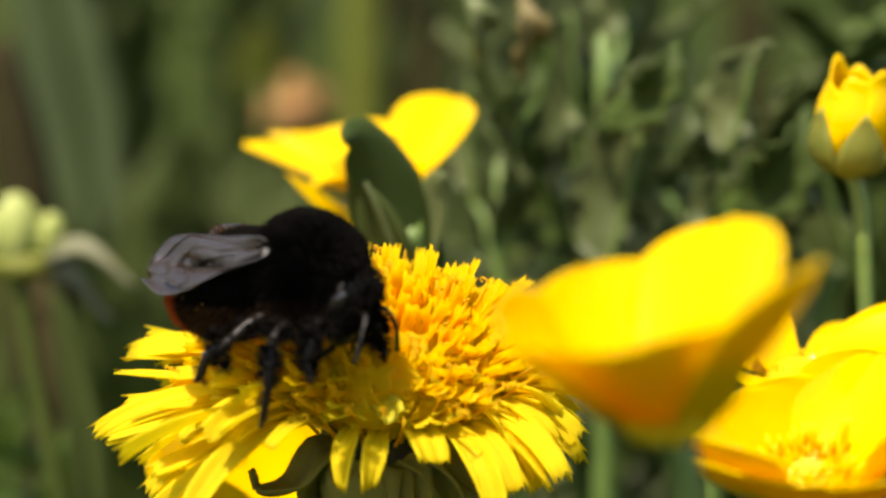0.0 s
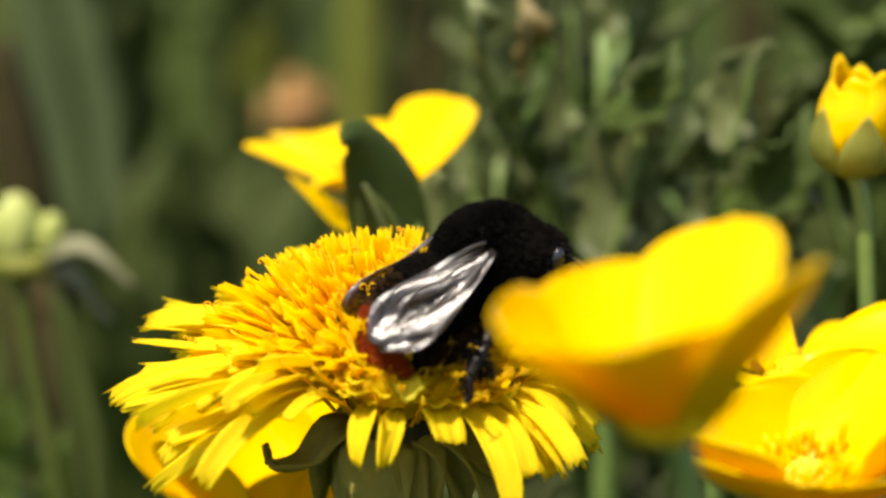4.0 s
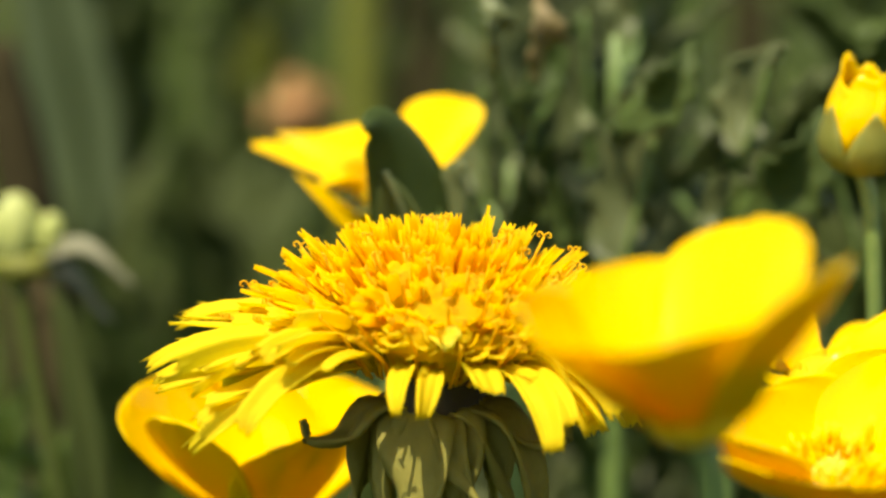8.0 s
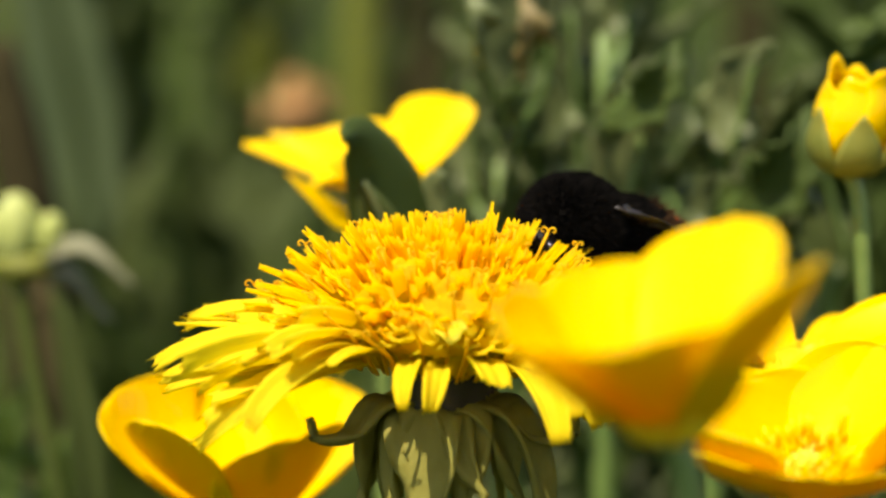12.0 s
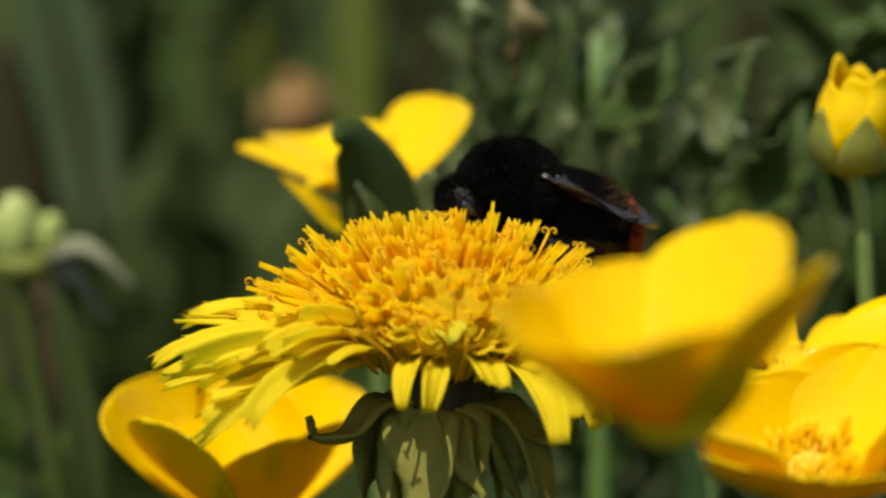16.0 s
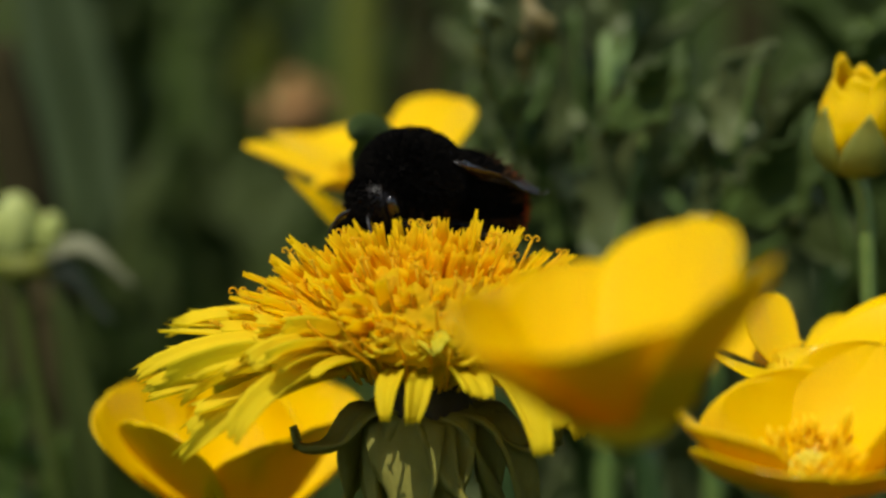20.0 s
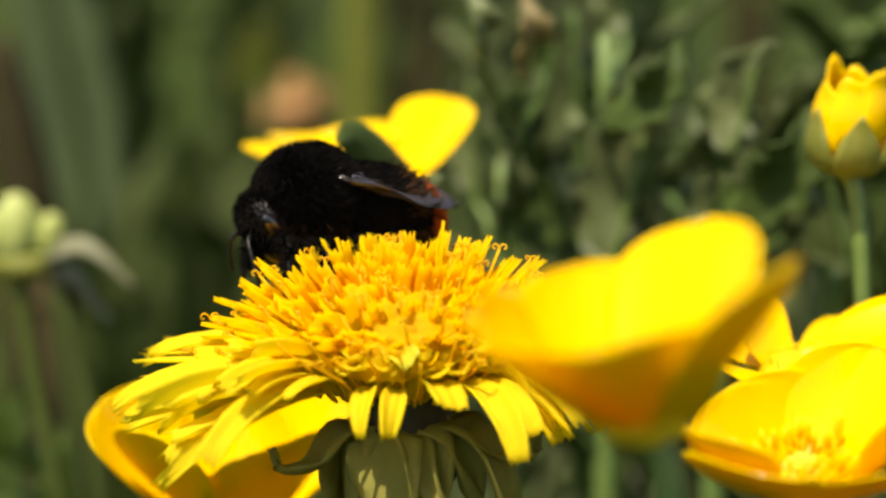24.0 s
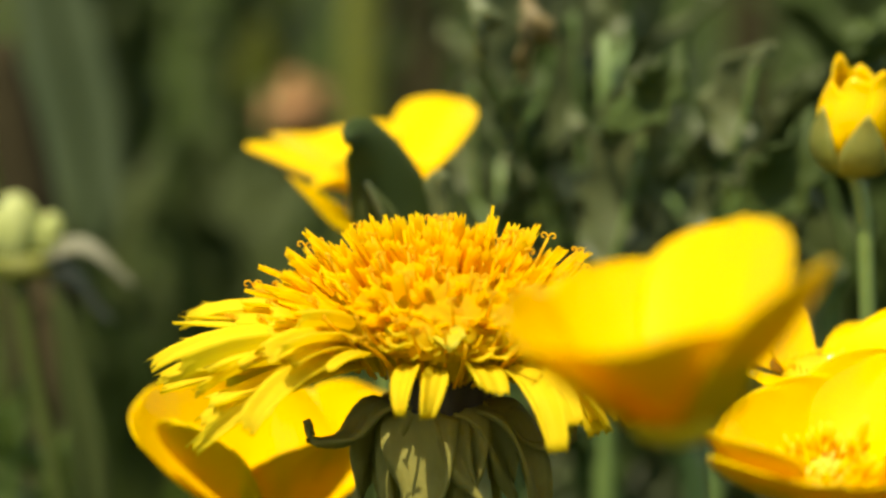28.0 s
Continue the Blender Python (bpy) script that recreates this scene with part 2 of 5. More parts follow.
def buttercup(place, head, head_pose, petals, label, stalk=None, turn=0.0, stem_r=0.0011, centre=1.0, sepals=1.0):
    """place: foot on the ground; head: centre of the flower from the foot; petals: heading and then the shape, as petal_fn takes it."""
    top = thing("buttercup", place, label, "flower", "buttercups in the meadow")
    hm = pose(*head, *head_pose)
    down = hm.to_3x3() @ Vector((0, 0, -1))
    base = Vector(head)
    bm = bmesh.new()
    pts = [(0, 0, -0.008), *(stalk or [(head[0] * 0.35, head[1] * 0.35, head[2] * 0.5)]), base + down * 0.014, base + down * 0.0008]
    tube(bm, pts, [stem_r * 1.25, stem_r, stem_r * 0.9, stem_r * 1.1], 10, 24)
    part("stem", bm, M_STEM, top, "thin green hairy flower stem")
    for k, (angle, *form) in enumerate(petals):
        bm = bmesh.new()
        sheet(bm, petal_fn(*form, k + int(1000 * abs(place[0]))), 22, 18, 0.0002)
        part("petal", bm, M_PETAL, top, "", hm @ pose(0, 0, 0.0003 * (k % 2), 0, 0, angle))
    lift = 0.018 * min(p[1] for p in petals) * 100
    for k in range(5):
        bm = bmesh.new()
        sheet(bm, lambda u, v: Vector((0.001 + 0.0062 * u, 0.0022 * v * math.sin(math.pi * (0.15 + 0.85 * u)) ** 0.7, -0.0012 + 0.0006 * u + lift * (0.0062 * u) ** 2)), 8, 4, 0.0002)
        part("sepal", bm, M_SEPAL, top, "", hm @ pose(0, 0, 0, 0, 4, turn + 36 + 72 * k) @ Matrix.Scale(sepals, 4))
    bm = bmesh.new()
    ball(bm, (0, 0, 0.0006), (0.0034, 0.0034, 0.0018), None, 20, 10)
    part("receptacle", bm, M_STAMEN, top, "yellow flower centre", hm)
    cp = None
    for k in range(26):
        a, r = k * 2.39996, 0.0018 * math.sqrt(k / 26)
        at = hm @ Matrix.Scale(centre, 4) @ pose(r * math.cos(a), r * math.sin(a), 0.0030 - 480 * r * r)
        if cp is None:
            bm = bmesh.new()
            ball(bm, (0, 0, 0), (0.00045, 0.00045, 0.0007), None, 6, 4)
            cp = part("carpel", bm, M_CARPEL, top, "", at)
        else:
            share(cp, top, at)
    st = None
    for k in range(60):
        a, tilt, sc = k * 2.39996, 10 + 34 * ((k * 7) % 11) / 11, 0.8 + 0.35 * ((k * 5) % 7) / 7
        if st is None:
            bm = bmesh.new()
            tube(bm, [(0, 0, 0), (0.0002, 0, 0.003), (0, 0, 0.0048)], [0.00012, 0.00012], 5, 3)
            tube(bm, [(0, 0, 0.0045), (0, 0, 0.0055), (0, 0, 0.0068)], [0.0002, 0.00048, 0.0002], 6, 4)
            st = part("stamen", bm, M_STAMEN, top)
            st.matrix_basis = hm @ pose(0, 0, 0, 0, 0, math.degrees(a)) @ pose(0.0021, 0, 0.0008, 0, tilt, 0) @ Matrix.Scale(centre, 4)
        else:
            share(st, top, hm @ pose(0, 0, 0, 0, 0, math.degrees(a)) @ pose(0.0021, 0, 0.0008, 0, tilt, 0) @ Matrix.Scale(sc * 0.62 * centre, 4))
    return top


def foot(p, dx=0.0, dy=0.0):
    """The foot of a plant whose head is at p, and the head seen from the foot."""
    return (p[0] + dx, p[1] + dy, 0.0), (-dx, -dy, p[2])


f, h = foot((0.01645, 0.1751, 0.1961), 0.004, 0.004)
buttercup_front = buttercup(f, h, (1, -8, 0), [
    (-30, 32, 56, 0.0177, 0.0077, 0.64, 2.1, 0.23, -1, -0.12),
    (47, 41, 63, 0.0162, 0.0070, 0.44, 5.0, 0.31, -7, -0.01),
    (113, 20, 71, 0.0151, 0.0068, 0.36, 6.8, 0.39, 2, -0.01),
    (196, 20, 66, 0.0158, 0.0078, 0.63, 5.1, 0.30, -22, 0.05),
    (255, 32, 46, 0.0140, 0.0079, 0.35, 6.5, 0.37, 1, -0.11)], "glossy yellow buttercup in full bloom, cupped", turn=-12, centre=0.94, sepals=0.42)
f, h = foot((-0.0190, 0.2587, 0.1641), 0.0, 0.003)
buttercup_low = buttercup(f, h, (7, 0, 0), [
    (38, 25, 67, 0.0187, 0.0080, 1.12, 5.6, 0.22, 4, -0.01),
    (82, 34, 84, 0.0176, 0.0074, 0.57, 3.3, 0.44, 0, 0.23),
    (164, 26, 73, 0.0204, 0.0083, 1.27, 7.1, 0.42, -17, 0.04),
    (226, 45, 61, 0.0195, 0.0066, 0.59, 5.7, 0.02, 4, 0.04),
    (301, 47, 62, 0.0173, 0.0078, 0.61, 4.0, 0.26, 8, 0.11)], "yellow buttercup cup opening below the dandelion", turn=18, sepals=0.45)
f, h = foot((0.0339, 0.2078, 0.1820), 0.004, 0.006)
buttercup_open = buttercup(f, h, (15, -2, 0), [
    (-19, 20, 73, 0.0177, 0.0069, 0.61, 3.9, 0.47, -10, -0.01),
    (59, 30, 59, 0.0133, 0.0056, 0.68, 3.9, 0.34, 5, -0.16),
    (145, 30, 71, 0.0104, 0.0078, 0.62, 4.4, 0.25, -18, -0.02),
    (213, 19, 62, 0.0160, 0.0072, 0.68, 8.2, 0.34, 2, -0.06),
    (262, 19, 51, 0.0153, 0.0105, 0.63, 7.9, 0.30, 0, 0.08)], "wide open yellow buttercup with an orange centre", turn=-25)
f, h = foot((0.0372, 0.2406, 0.1844), 0.004, 0.004)
buttercup_beside = buttercup(f, h, (8, -1, 0), [
    (3, 0, 15, 0.0175, 0.0086, 0.40, 3.0, 0.40, 9, -0.05),
    (119, 9, 23, 0.0190, 0.0058, 0.49, 7.9, 0.05, 0, 0.30),
    (133, 42, 60, 0.0083, 0.0042, 0.49, 7.4, 0.10, 11, -0.10),
    (259, 12, 5, 0.0070, 0.0085, 0.88, 8.8, 0.40, 4, 0.12),
    (372, 9, 15, 0.0113, 0.0114, 0.75, 2.5, 0.12, -13, 0.19)], "open yellow buttercup standing behind another buttercup", turn=10, centre=0.4)
f, h = foot((-0.0077, 0.2831, 0.1964), 0.002, 0.004)
buttercup_back = buttercup(f, h, (2, -4, 0), [
    (34, 20, 55, 0.0153, 0.0078, 0.58, 5.7, 0.24, 1, 0.06),
    (103, 15, 20, 0.0160, 0.0071, 0.69, 5.9, 0.29, -1, 0.24),
    (166, 19, 26, 0.0158, 0.0027, 0.80, 5.0, 0.28, -3, -0.07),
    (201, 16, 10, 0.0070, 0.0022, 0.45, 2.2, 0.60, 6, 0.00),
    (333, 0, 40, 0.0061, 0.0042, 1.08, 4.8, 0.56, 0, -0.11)], "flat open buttercup behind a dark leaf", turn=30)
bm = bmesh.new()
o = buttercup_back.matrix_basis.translation
blade(bm, [Vector(p) - o for p in ((-0.0085, 0.2826, 0.1927), (-0.0114, 0.2792, 0.1939), (-0.0142, 0.2777, 0.1967), (-0.0174, 0.2772, 0.1996))], 0.0026, (0.2, -1, 0.6), 0.5, nu=14, nv=5, thick=0.0003, shape=0.6)
part("petal", bm, M_PETAL, buttercup_back, "narrow bent petal seen from its edge")


def bud_right():
    p = (0.0427, 0.2595, 0.2027)
    f, h = foot(p, 0.006, 0.002)
    top = thing("buttercup_bud", f, "half-opened yellow buttercup bud with green sepals", "flower bud")
    hm = pose(*h, 6, 4, 0)
    bm = bmesh.new()
    tube(bm, [(0, 0, -0.008), (-0.001, 0, h[2] * 0.6), (h[0] + 0.002, h[1], h[2] - 0.012), h], [0.0012, 0.0009, 0.0009], 10, 24)
    part("stem", bm, M_STEM, top)
    for k in range(6):
        bm = bmesh.new()

        def fn(u, v, k=k):
            r = 0.0040 * math.sin(min(1.0, 0.12 + 1.0 * u ** 0.75) * math.pi * 0.74)
            a = radians(50) * v * (1 - 0.1 * u)
            s = u * (1 - 0.20 * abs(v) ** 2.2 * u)
            return Vector((r * math.cos(a), r * math.sin(a), (0.0092 + 0.0006 * (k % 3)) * s + 0.0003 * math.sin(5 * v + k) * u))
        sheet(bm, fn, 12, 8, 0.00022)
        part("petal", bm, M_PETAL, top, "", hm @ pose(0, 0, 0.0005 * (k % 3), 0, 1.5 * (k % 2), 60 * k + 20))
    for k in range(5):
        bm = bmesh.new()

        def fs(u, v):
            r = 0.0045 * math.sin(min(1.0, 0.08 + 1.1 * u ** 0.6) * math.pi * 0.62)
            a = radians(38) * v * max(0.03, math.cos(0.5 * math.pi * u ** 1.3))
            return Vector((r * math.cos(a), r * math.sin(a), 0.0075 * u - 0.0008))
        sheet(bm, fs, 10, 6, 0.0003)
        part("sepal", bm, M_SEPAL, top, "", hm @ pose(0, 0, 0, 0, 0, 72 * k + 60))
    return top


def bud_left():
    p = (-0.0551, 0.3197, 0.1806)
    f, h = foot(p, 0.008, 0.0)
    top = thing("spent_flower_bud", f, "pale green seed head with drooping sepals", "flower bud")
    bm = bmesh.new()
    tube(bm, [(0, 0, -0.008), (-0.001, 0, h[2] * 0.6), (-0.0030, 0, h[2] - 0.034), (-0.0066, 0, h[2] - 0.012), h], [0.0015, 0.0012, 0.0010], 10, 24)
    part("stem", bm, M_GRASS, top)
    hm = pose(*h)
    for k, (c, r, lean) in enumerate((((0, 0, 0.0056), (0.0030, 0.0028, 0.0048), 0), ((0.0041, 0.0006, 0.0047), (0.0019, 0.0018, 0.0031), 12), ((-0.0030, 0.0016, 0.0044), (0.0019, 0.0018, 0.0032), -12))):
        bm = bmesh.new()
        ball(bm, c, r, pose(0, 0, 0, 0, lean, 0), 28, 18)
        for v in bm.verts:  # ribbed pods with a blunt tip
            a = math.atan2(v.co.y - c[1], v.co.x - c[0])
            g = 1 + 0.06 * math.cos(5 * a + k) + 0.05 * noise.noise(v.co * 900)
            v.co.x, v.co.y = c[0] + (v.co.x - c[0]) * g, c[1] + (v.co.y - c[1]) * g
        part("seed_head", bm, M_PALE, top, "", hm)
    bm = bmesh.new()
    ball(bm, (0.0008, 0.0004, 0.0010), (0.0042, 0.0036, 0.0020), None, 20, 10)
    part("receptacle", bm, M_SEPAL, top, "olive green base of the seed head", hm)
    for pts, width in (([(0.0030, 0, 0.0016), (0.0056, -0.001, 0.0026), (0.0088, -0.002, 0.0034), (0.0118, -0.003, 0.0020), (0.0154, -0.003, -0.0013)], 0.0034),
                       ([(0.0030, 0, 0.0006), (0.0048, 0.001, 0.0000), (0.0074, 0.001, -0.0013), (0.0092, 0.002, -0.0042), (0.0118, 0.002, -0.0068)], 0.0028),
                       ([(-0.0030, 0, 0.0006), (-0.0056, 0.001, 0.0014), (-0.0082, 0.001, 0.0002), (-0.0100, 0.002, -0.0030)], 0.0030),
                       ([(0.0010, 0.003, 0.0006), (0.0020, 0.006, 0.0012), (0.0026, 0.009, -0.0010), (0.0030, 0.011, -0.0050)], 0.0030)):
        bm = bmesh.new()
        blade(bm, pts, width, (0.2, -0.6, 1), 0.5, nu=16, nv=6, thick=0.0006, shape=0.6, tip=0.25)
        part("sepal", bm, M_DRY, top, "drooping pale withered sepal", hm)
    bm = bmesh.new()
    blade(bm, [(-0.0020, 0.001, h[2] - 0.050), (0.0012, -0.002, h[2] - 0.030), (-0.0014, -0.002, h[2] - 0.010), (-0.0032, -0.001, h[2] - 0.001)], 0.0046, (0.3, -1, 0.2), 0.4, nu=14, nv=5, thick=0.0005, shape=0.7)
    part("leaf", bm, M_WEED, top, "narrow dark green leaf along the stem")
    return top


bud_r, bud_l = bud_right(), bud_left()


# ---- dandelion ----
def floret_fn(phi0, phi1, length, width, teeth=5, roll=0.0, seed=0):
    """A strap-shaped ray that leaves the disc at phi0 from upright and ends at phi1; it runs along +x."""
    rnd = random.Random(seed)
    tw, cup, wag = rnd.uniform(-0.9, 0.9), rnd.uniform(0.15, 0.6), rnd.uniform(-0.2, 0.2)
    n = 24
    xs, zs = [0.0], [0.0]
    for k in range(n):
        a = phi0 + (phi1 - phi0) * ((k + 0.5) / n) ** 1.3
        xs.append(xs[-1] + math.sin(a) * length / n)
        zs.append(zs[-1] + math.cos(a) * length / n)

    def fn(u, v):
        s = u * (1 - (0.022 * (1 - math.cos(math.pi * teeth * (v + 1))) if u > 0.97 else 0))
        k = min(int(s * n), n - 1)
        f = s * n - k
        x, z = xs[k] + (xs[k + 1] - xs[k]) * f, zs[k] + (zs[k + 1] - zs[k]) * f
        a = phi0 + (phi1 - phi0) * s ** 1.3
        w = width / 2 * min(1.0, 0.28 + 1.5 * u ** 1.2) * (1 - 0.25 * max(0, u - 0.8) * 5 * (0.4 + 0.6 * cup))
        t = tw * u * u + roll * u
        lift = cup * w * v * v + math.sin(t) * w * v + 0.09 * w * math.cos(8 * v) * min(1.0, 3 * u)
        return Vector((x - lift * math.cos(a), v * w * math.cos(t) + wag * length * u * u, z + lift * math.sin(a)))
    return fn


DANDELION_HEAD = (0.0007, 0.2295, 0.1884)
DANDELION_FOOT = (DANDELION_HEAD[0] + 0.012, DANDELION_HEAD[1] + 0.004, 0.0)
HEAD_AT = (-0.012, -0.004, DANDELION_HEAD[2])


def dandelion():
    top = thing("dandelion", DANDELION_FOOT, "yellow dandelion in full bloom with ragged drooping rays", "flower")
    bm = bmesh.new()
    h = Vector(HEAD_AT)
    tube(bm, [(0, 0, -0.012), h * 0.5 + Vector((0.006, 0, 0)), h + Vector((0.001, 0, -0.03)), h + Vector((0, 0, -0.010))], [0.0032, 0.0027, 0.0024], 14, 24)
    part("stem", bm, M_STEM, top, "hollow pale green stem")
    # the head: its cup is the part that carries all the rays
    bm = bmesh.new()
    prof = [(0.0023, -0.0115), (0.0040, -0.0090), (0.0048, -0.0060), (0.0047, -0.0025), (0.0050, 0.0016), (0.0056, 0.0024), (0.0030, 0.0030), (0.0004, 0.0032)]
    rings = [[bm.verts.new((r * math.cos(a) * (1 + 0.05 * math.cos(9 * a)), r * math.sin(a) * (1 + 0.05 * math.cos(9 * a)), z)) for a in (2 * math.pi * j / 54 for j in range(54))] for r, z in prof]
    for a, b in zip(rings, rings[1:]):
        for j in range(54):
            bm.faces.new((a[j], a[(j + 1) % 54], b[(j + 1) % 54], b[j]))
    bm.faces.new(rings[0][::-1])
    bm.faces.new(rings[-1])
    head = part("flower_head", bm, M_INVOLUCRE, top, "green cup under the dandelion rays, coloured near-black for the shade there", pose(*HEAD_AT))
    rnd = random.Random(11)
    n = 860
    tilt = pose(0, 0, 0, -2, 3, 0)
    rear = bmesh.new()
    for k in range(n):
        f = math.sqrt((k + 0.5) / n)
        th = k * 2.39996 + rnd.uniform(-0.22, 0.22)
        cx, cy = math.cos(th), math.sin(th)
        left, front, right = max(0, -cx), max(0, -cy), max(0, cx)
        fore = max(0, front - 0.7) / 0.3 if cx > -0.7 else 0.0
        outer = f > 0.86
        reach = 0.0046 if outer else 0.0094
        if not outer:
            e = f / 0.86
            if k % 4 == 1 and e < 0.6:  # gaps where only styles stand
                continue
            lean = radians((86 + 8 * left) * e ** 1.9 * (1 - 0.30 * front) + rnd.uniform(-9, 9))
            phi0 = lean * (0.7 - 0.22 * front)
            phi1 = min(lean * (1.25 + 0.12 * front) + radians(rnd.uniform(-9, 10)), radians(102 - 4 * front + rnd.uniform(-10, 8)))
            if front > 0.55 and cx > -0.8:  # the crown ends above the cup in front
                phi1 = min(phi1, radians(78 + rnd.uniform(-8, 6)))
            length = 0.0116 + 0.0016 * e - 0.0020 * e ** 3 + rnd.uniform(-0.0026, 0.0008) - 0.0056 * front * e ** 2 + 0.0020 * left * e ** 2
            if k % 9 == 0 and e < 0.75:  # broad straps that stand proud of the rest
                length += 0.0012
            width = 0.00115 + 0.0003 * e + rnd.uniform(-0.0002, 0.0004)
        else:
            g = (f - 0.86) / 0.14
            if fore > 0.1 or (k % 3 == 0 and left > 0.2):  # the cup shows between the few rays in front
                continue
            phi0 = radians(54 + 14 * g + 18 * left + rnd.uniform(-8, 8) * (1 + left))
            phi1 = radians(98 + 22 * g + 12 * right + 8 * front + 8 * left + rnd.uniform(-22, 18))
            length = 0.0160 + 0.003 * g + 0.0052 * left ** 1.5 - 0.0036 * right + rnd.uniform(-0.0050, 0.0022)
            width = 0.0016 + 0.0004 * g + rnd.uniform(-0.0004, 0.0005)
            if right > 0.35 and front > 0.2:
                phi1 += radians(18)
        fn = floret_fn(phi0, phi1, length, width, 3 if outer else 2, rnd.uniform(-0.8, 0.8) if outer else rnd.uniform(-0.3, 0.3), k)
        at = tilt @ pose(reach * f * cx, reach * f * cy, 0.002 * (1 - f) + (0.0008 if outer else 0.0002), 0, 0, math.degrees(th))
        if not outer and cy > -0.1:
            sheet(rear, lambda u, v: at @ fn(u, v), 8, 4, 0.00018)
            continue
        bm = bmesh.new()
        sheet(bm, fn, 9, 8 if outer else 4, 0.00018)
        part("outer_ray" if outer else "ray", bm, M_RAY_OUT if f > 0.8 else M_RAY_MID if f < 0.55 else M_RAY, head, "", at)
    tagged(part("ray_mass", rear, M_RAY, head, "packed upright yellow rays"), kind="stuff")
    # short rays along the front edge of the crown
    for k in range(34):
        th = -160 + 140 * (k + 0.5) / 34 + rnd.uniform(-4, 4)
        row = k % 2
        bm = bmesh.new()
        sheet(bm, floret_fn(radians(54 - 14 * row + rnd.uniform(-8, 8)), radians(84 - 10 * row + rnd.uniform(-12, 12)), rnd.uniform(0.0046, 0.0068), rnd.uniform(0.0013, 0.0021), 3, rnd.uniform(-0.5, 0.5), 700 + k), 10, 6, 0.00018)
        part("outer_ray", bm, M_RAY_OUT if row == 0 else M_RAY, head, "", tilt @ pose(0.0072 * math.cos(radians(th)), 0.0072 * math.sin(radians(th)), 0.0016 + 0.0014 * row, 0, 0, th))
    # long rays that hang down over the cup: heading, start and end angle, length, width
    for k, (th, phi0, phi1, length, width) in enumerate(((-107, 66, 165, 0.0112, 0.0026), (-73, 62, 138, 0.0092, 0.0038), (-58, 72, 164, 0.0165, 0.0026), (-92, 70, 172, 0.0100, 0.0024), (-48, 72, 150, 0.0140, 0.0022),
                                                         (-36, 74, 156, 0.0128, 0.0022), (-27, 74, 160, 0.0125, 0.0022), (-133, 66, 122, 0.0120, 0.0016), (-144, 66, 116, 0.0145, 0.0017), (-152, 68, 118, 0.0160, 0.0016), (-127, 62, 116, 0.0120, 0.0015), (-138, 64, 112, 0.0140, 0.0016))):
        bm = bmesh.new()
        sheet(bm, floret_fn(radians(phi0), radians(phi1), length - 0.0012, width, 4, rnd.uniform(-0.5, 0.5), 900 + k), 12, 10, 0.00018)
        part("outer_ray", bm, M_RAY_OUT, head, "", tilt @ pose(0.0072 * math.cos(radians(th)), 0.0072 * math.sin(radians(th)), 0.0012, 0, 0, th))
    bm = bmesh.new()
    sheet(bm, floret_fn(radians(62), radians(112), 0.0068, 0.0024, 2, 0.4, 77), 12, 6, 0.00025)
    part("outer_ray", bm, M_GREENISH, head, "short ray with a greenish tip", tilt @ pose(-0.0018, -0.0080, 0.0040, 0, 0, -58))
    bm = bmesh.new()
    ball(bm, (0, 0, 0.0038), (0.0114, 0.0114, 0.0070), None, 72, 36)
    for v in bm.verts:
        v.co *= 1 + 0.14 * noise.noise(v.co * 1800)
        if v.co.z < 0.0034:  # flat below, on the cup
            k = 0.45 + 0.55 * max(0.0, (v.co.z + 0.0034) / 0.0068)
            v.co = Vector((v.co.x * k, v.co.y * k, 0.0022 + 0.2 * v.co.z))
    part("floret_core", bm, M_RAY, head, "packed yellow floret tubes", tilt)
    # curled styles between the rays
    for k in range(220):
        f = math.sqrt((k + 0.5) / 220) * 0.95
        th = k * 2.39996 + 1.1
        a = radians(76 * f ** 1.9 * (1 - 0.28 * max(0, -math.sin(th))) + rnd.uniform(-12, 12))
        l = 0.0136 - 0.0020 * f - 0.0030 * f * max(0, -math.sin(th)) + rnd.uniform(-0.0030, 0.0012)
        bm = bmesh.new()
        tip = Vector((math.sin(a) * l, rnd.uniform(-0.0008, 0.0008), math.cos(a) * l))
        tube(bm, [(0, 0, 0), tip * 0.5 + Vector((-0.0002, 0.0003, 0.0003)), tip], [0.00020, 0.00014], 5, 6)
        yaw, c = rnd.uniform(0, 3.14), rnd.uniform(0.00018, 0.00042)
        side = Vector((math.cos(yaw), math.sin(yaw), 0)) * c
        up = Vector((0, 0, c))
        for s in (-1, 1):
            tube(bm, [tip, tip + side * s * 0.8 + up * 1.1, tip + side * s * 1.9 + up * 0.9, tip + side * s * 1.9 - up * 0.1, tip + side * s * 1.2], [0.0001, 0.00007], 5, 7)
        part("style", bm, M_STYLE, head, "", tilt @ pose(0.0092 * f * math.cos(th), 0.0092 * f * math.sin(th), 0.0, 0, 0, math.degrees(th)))
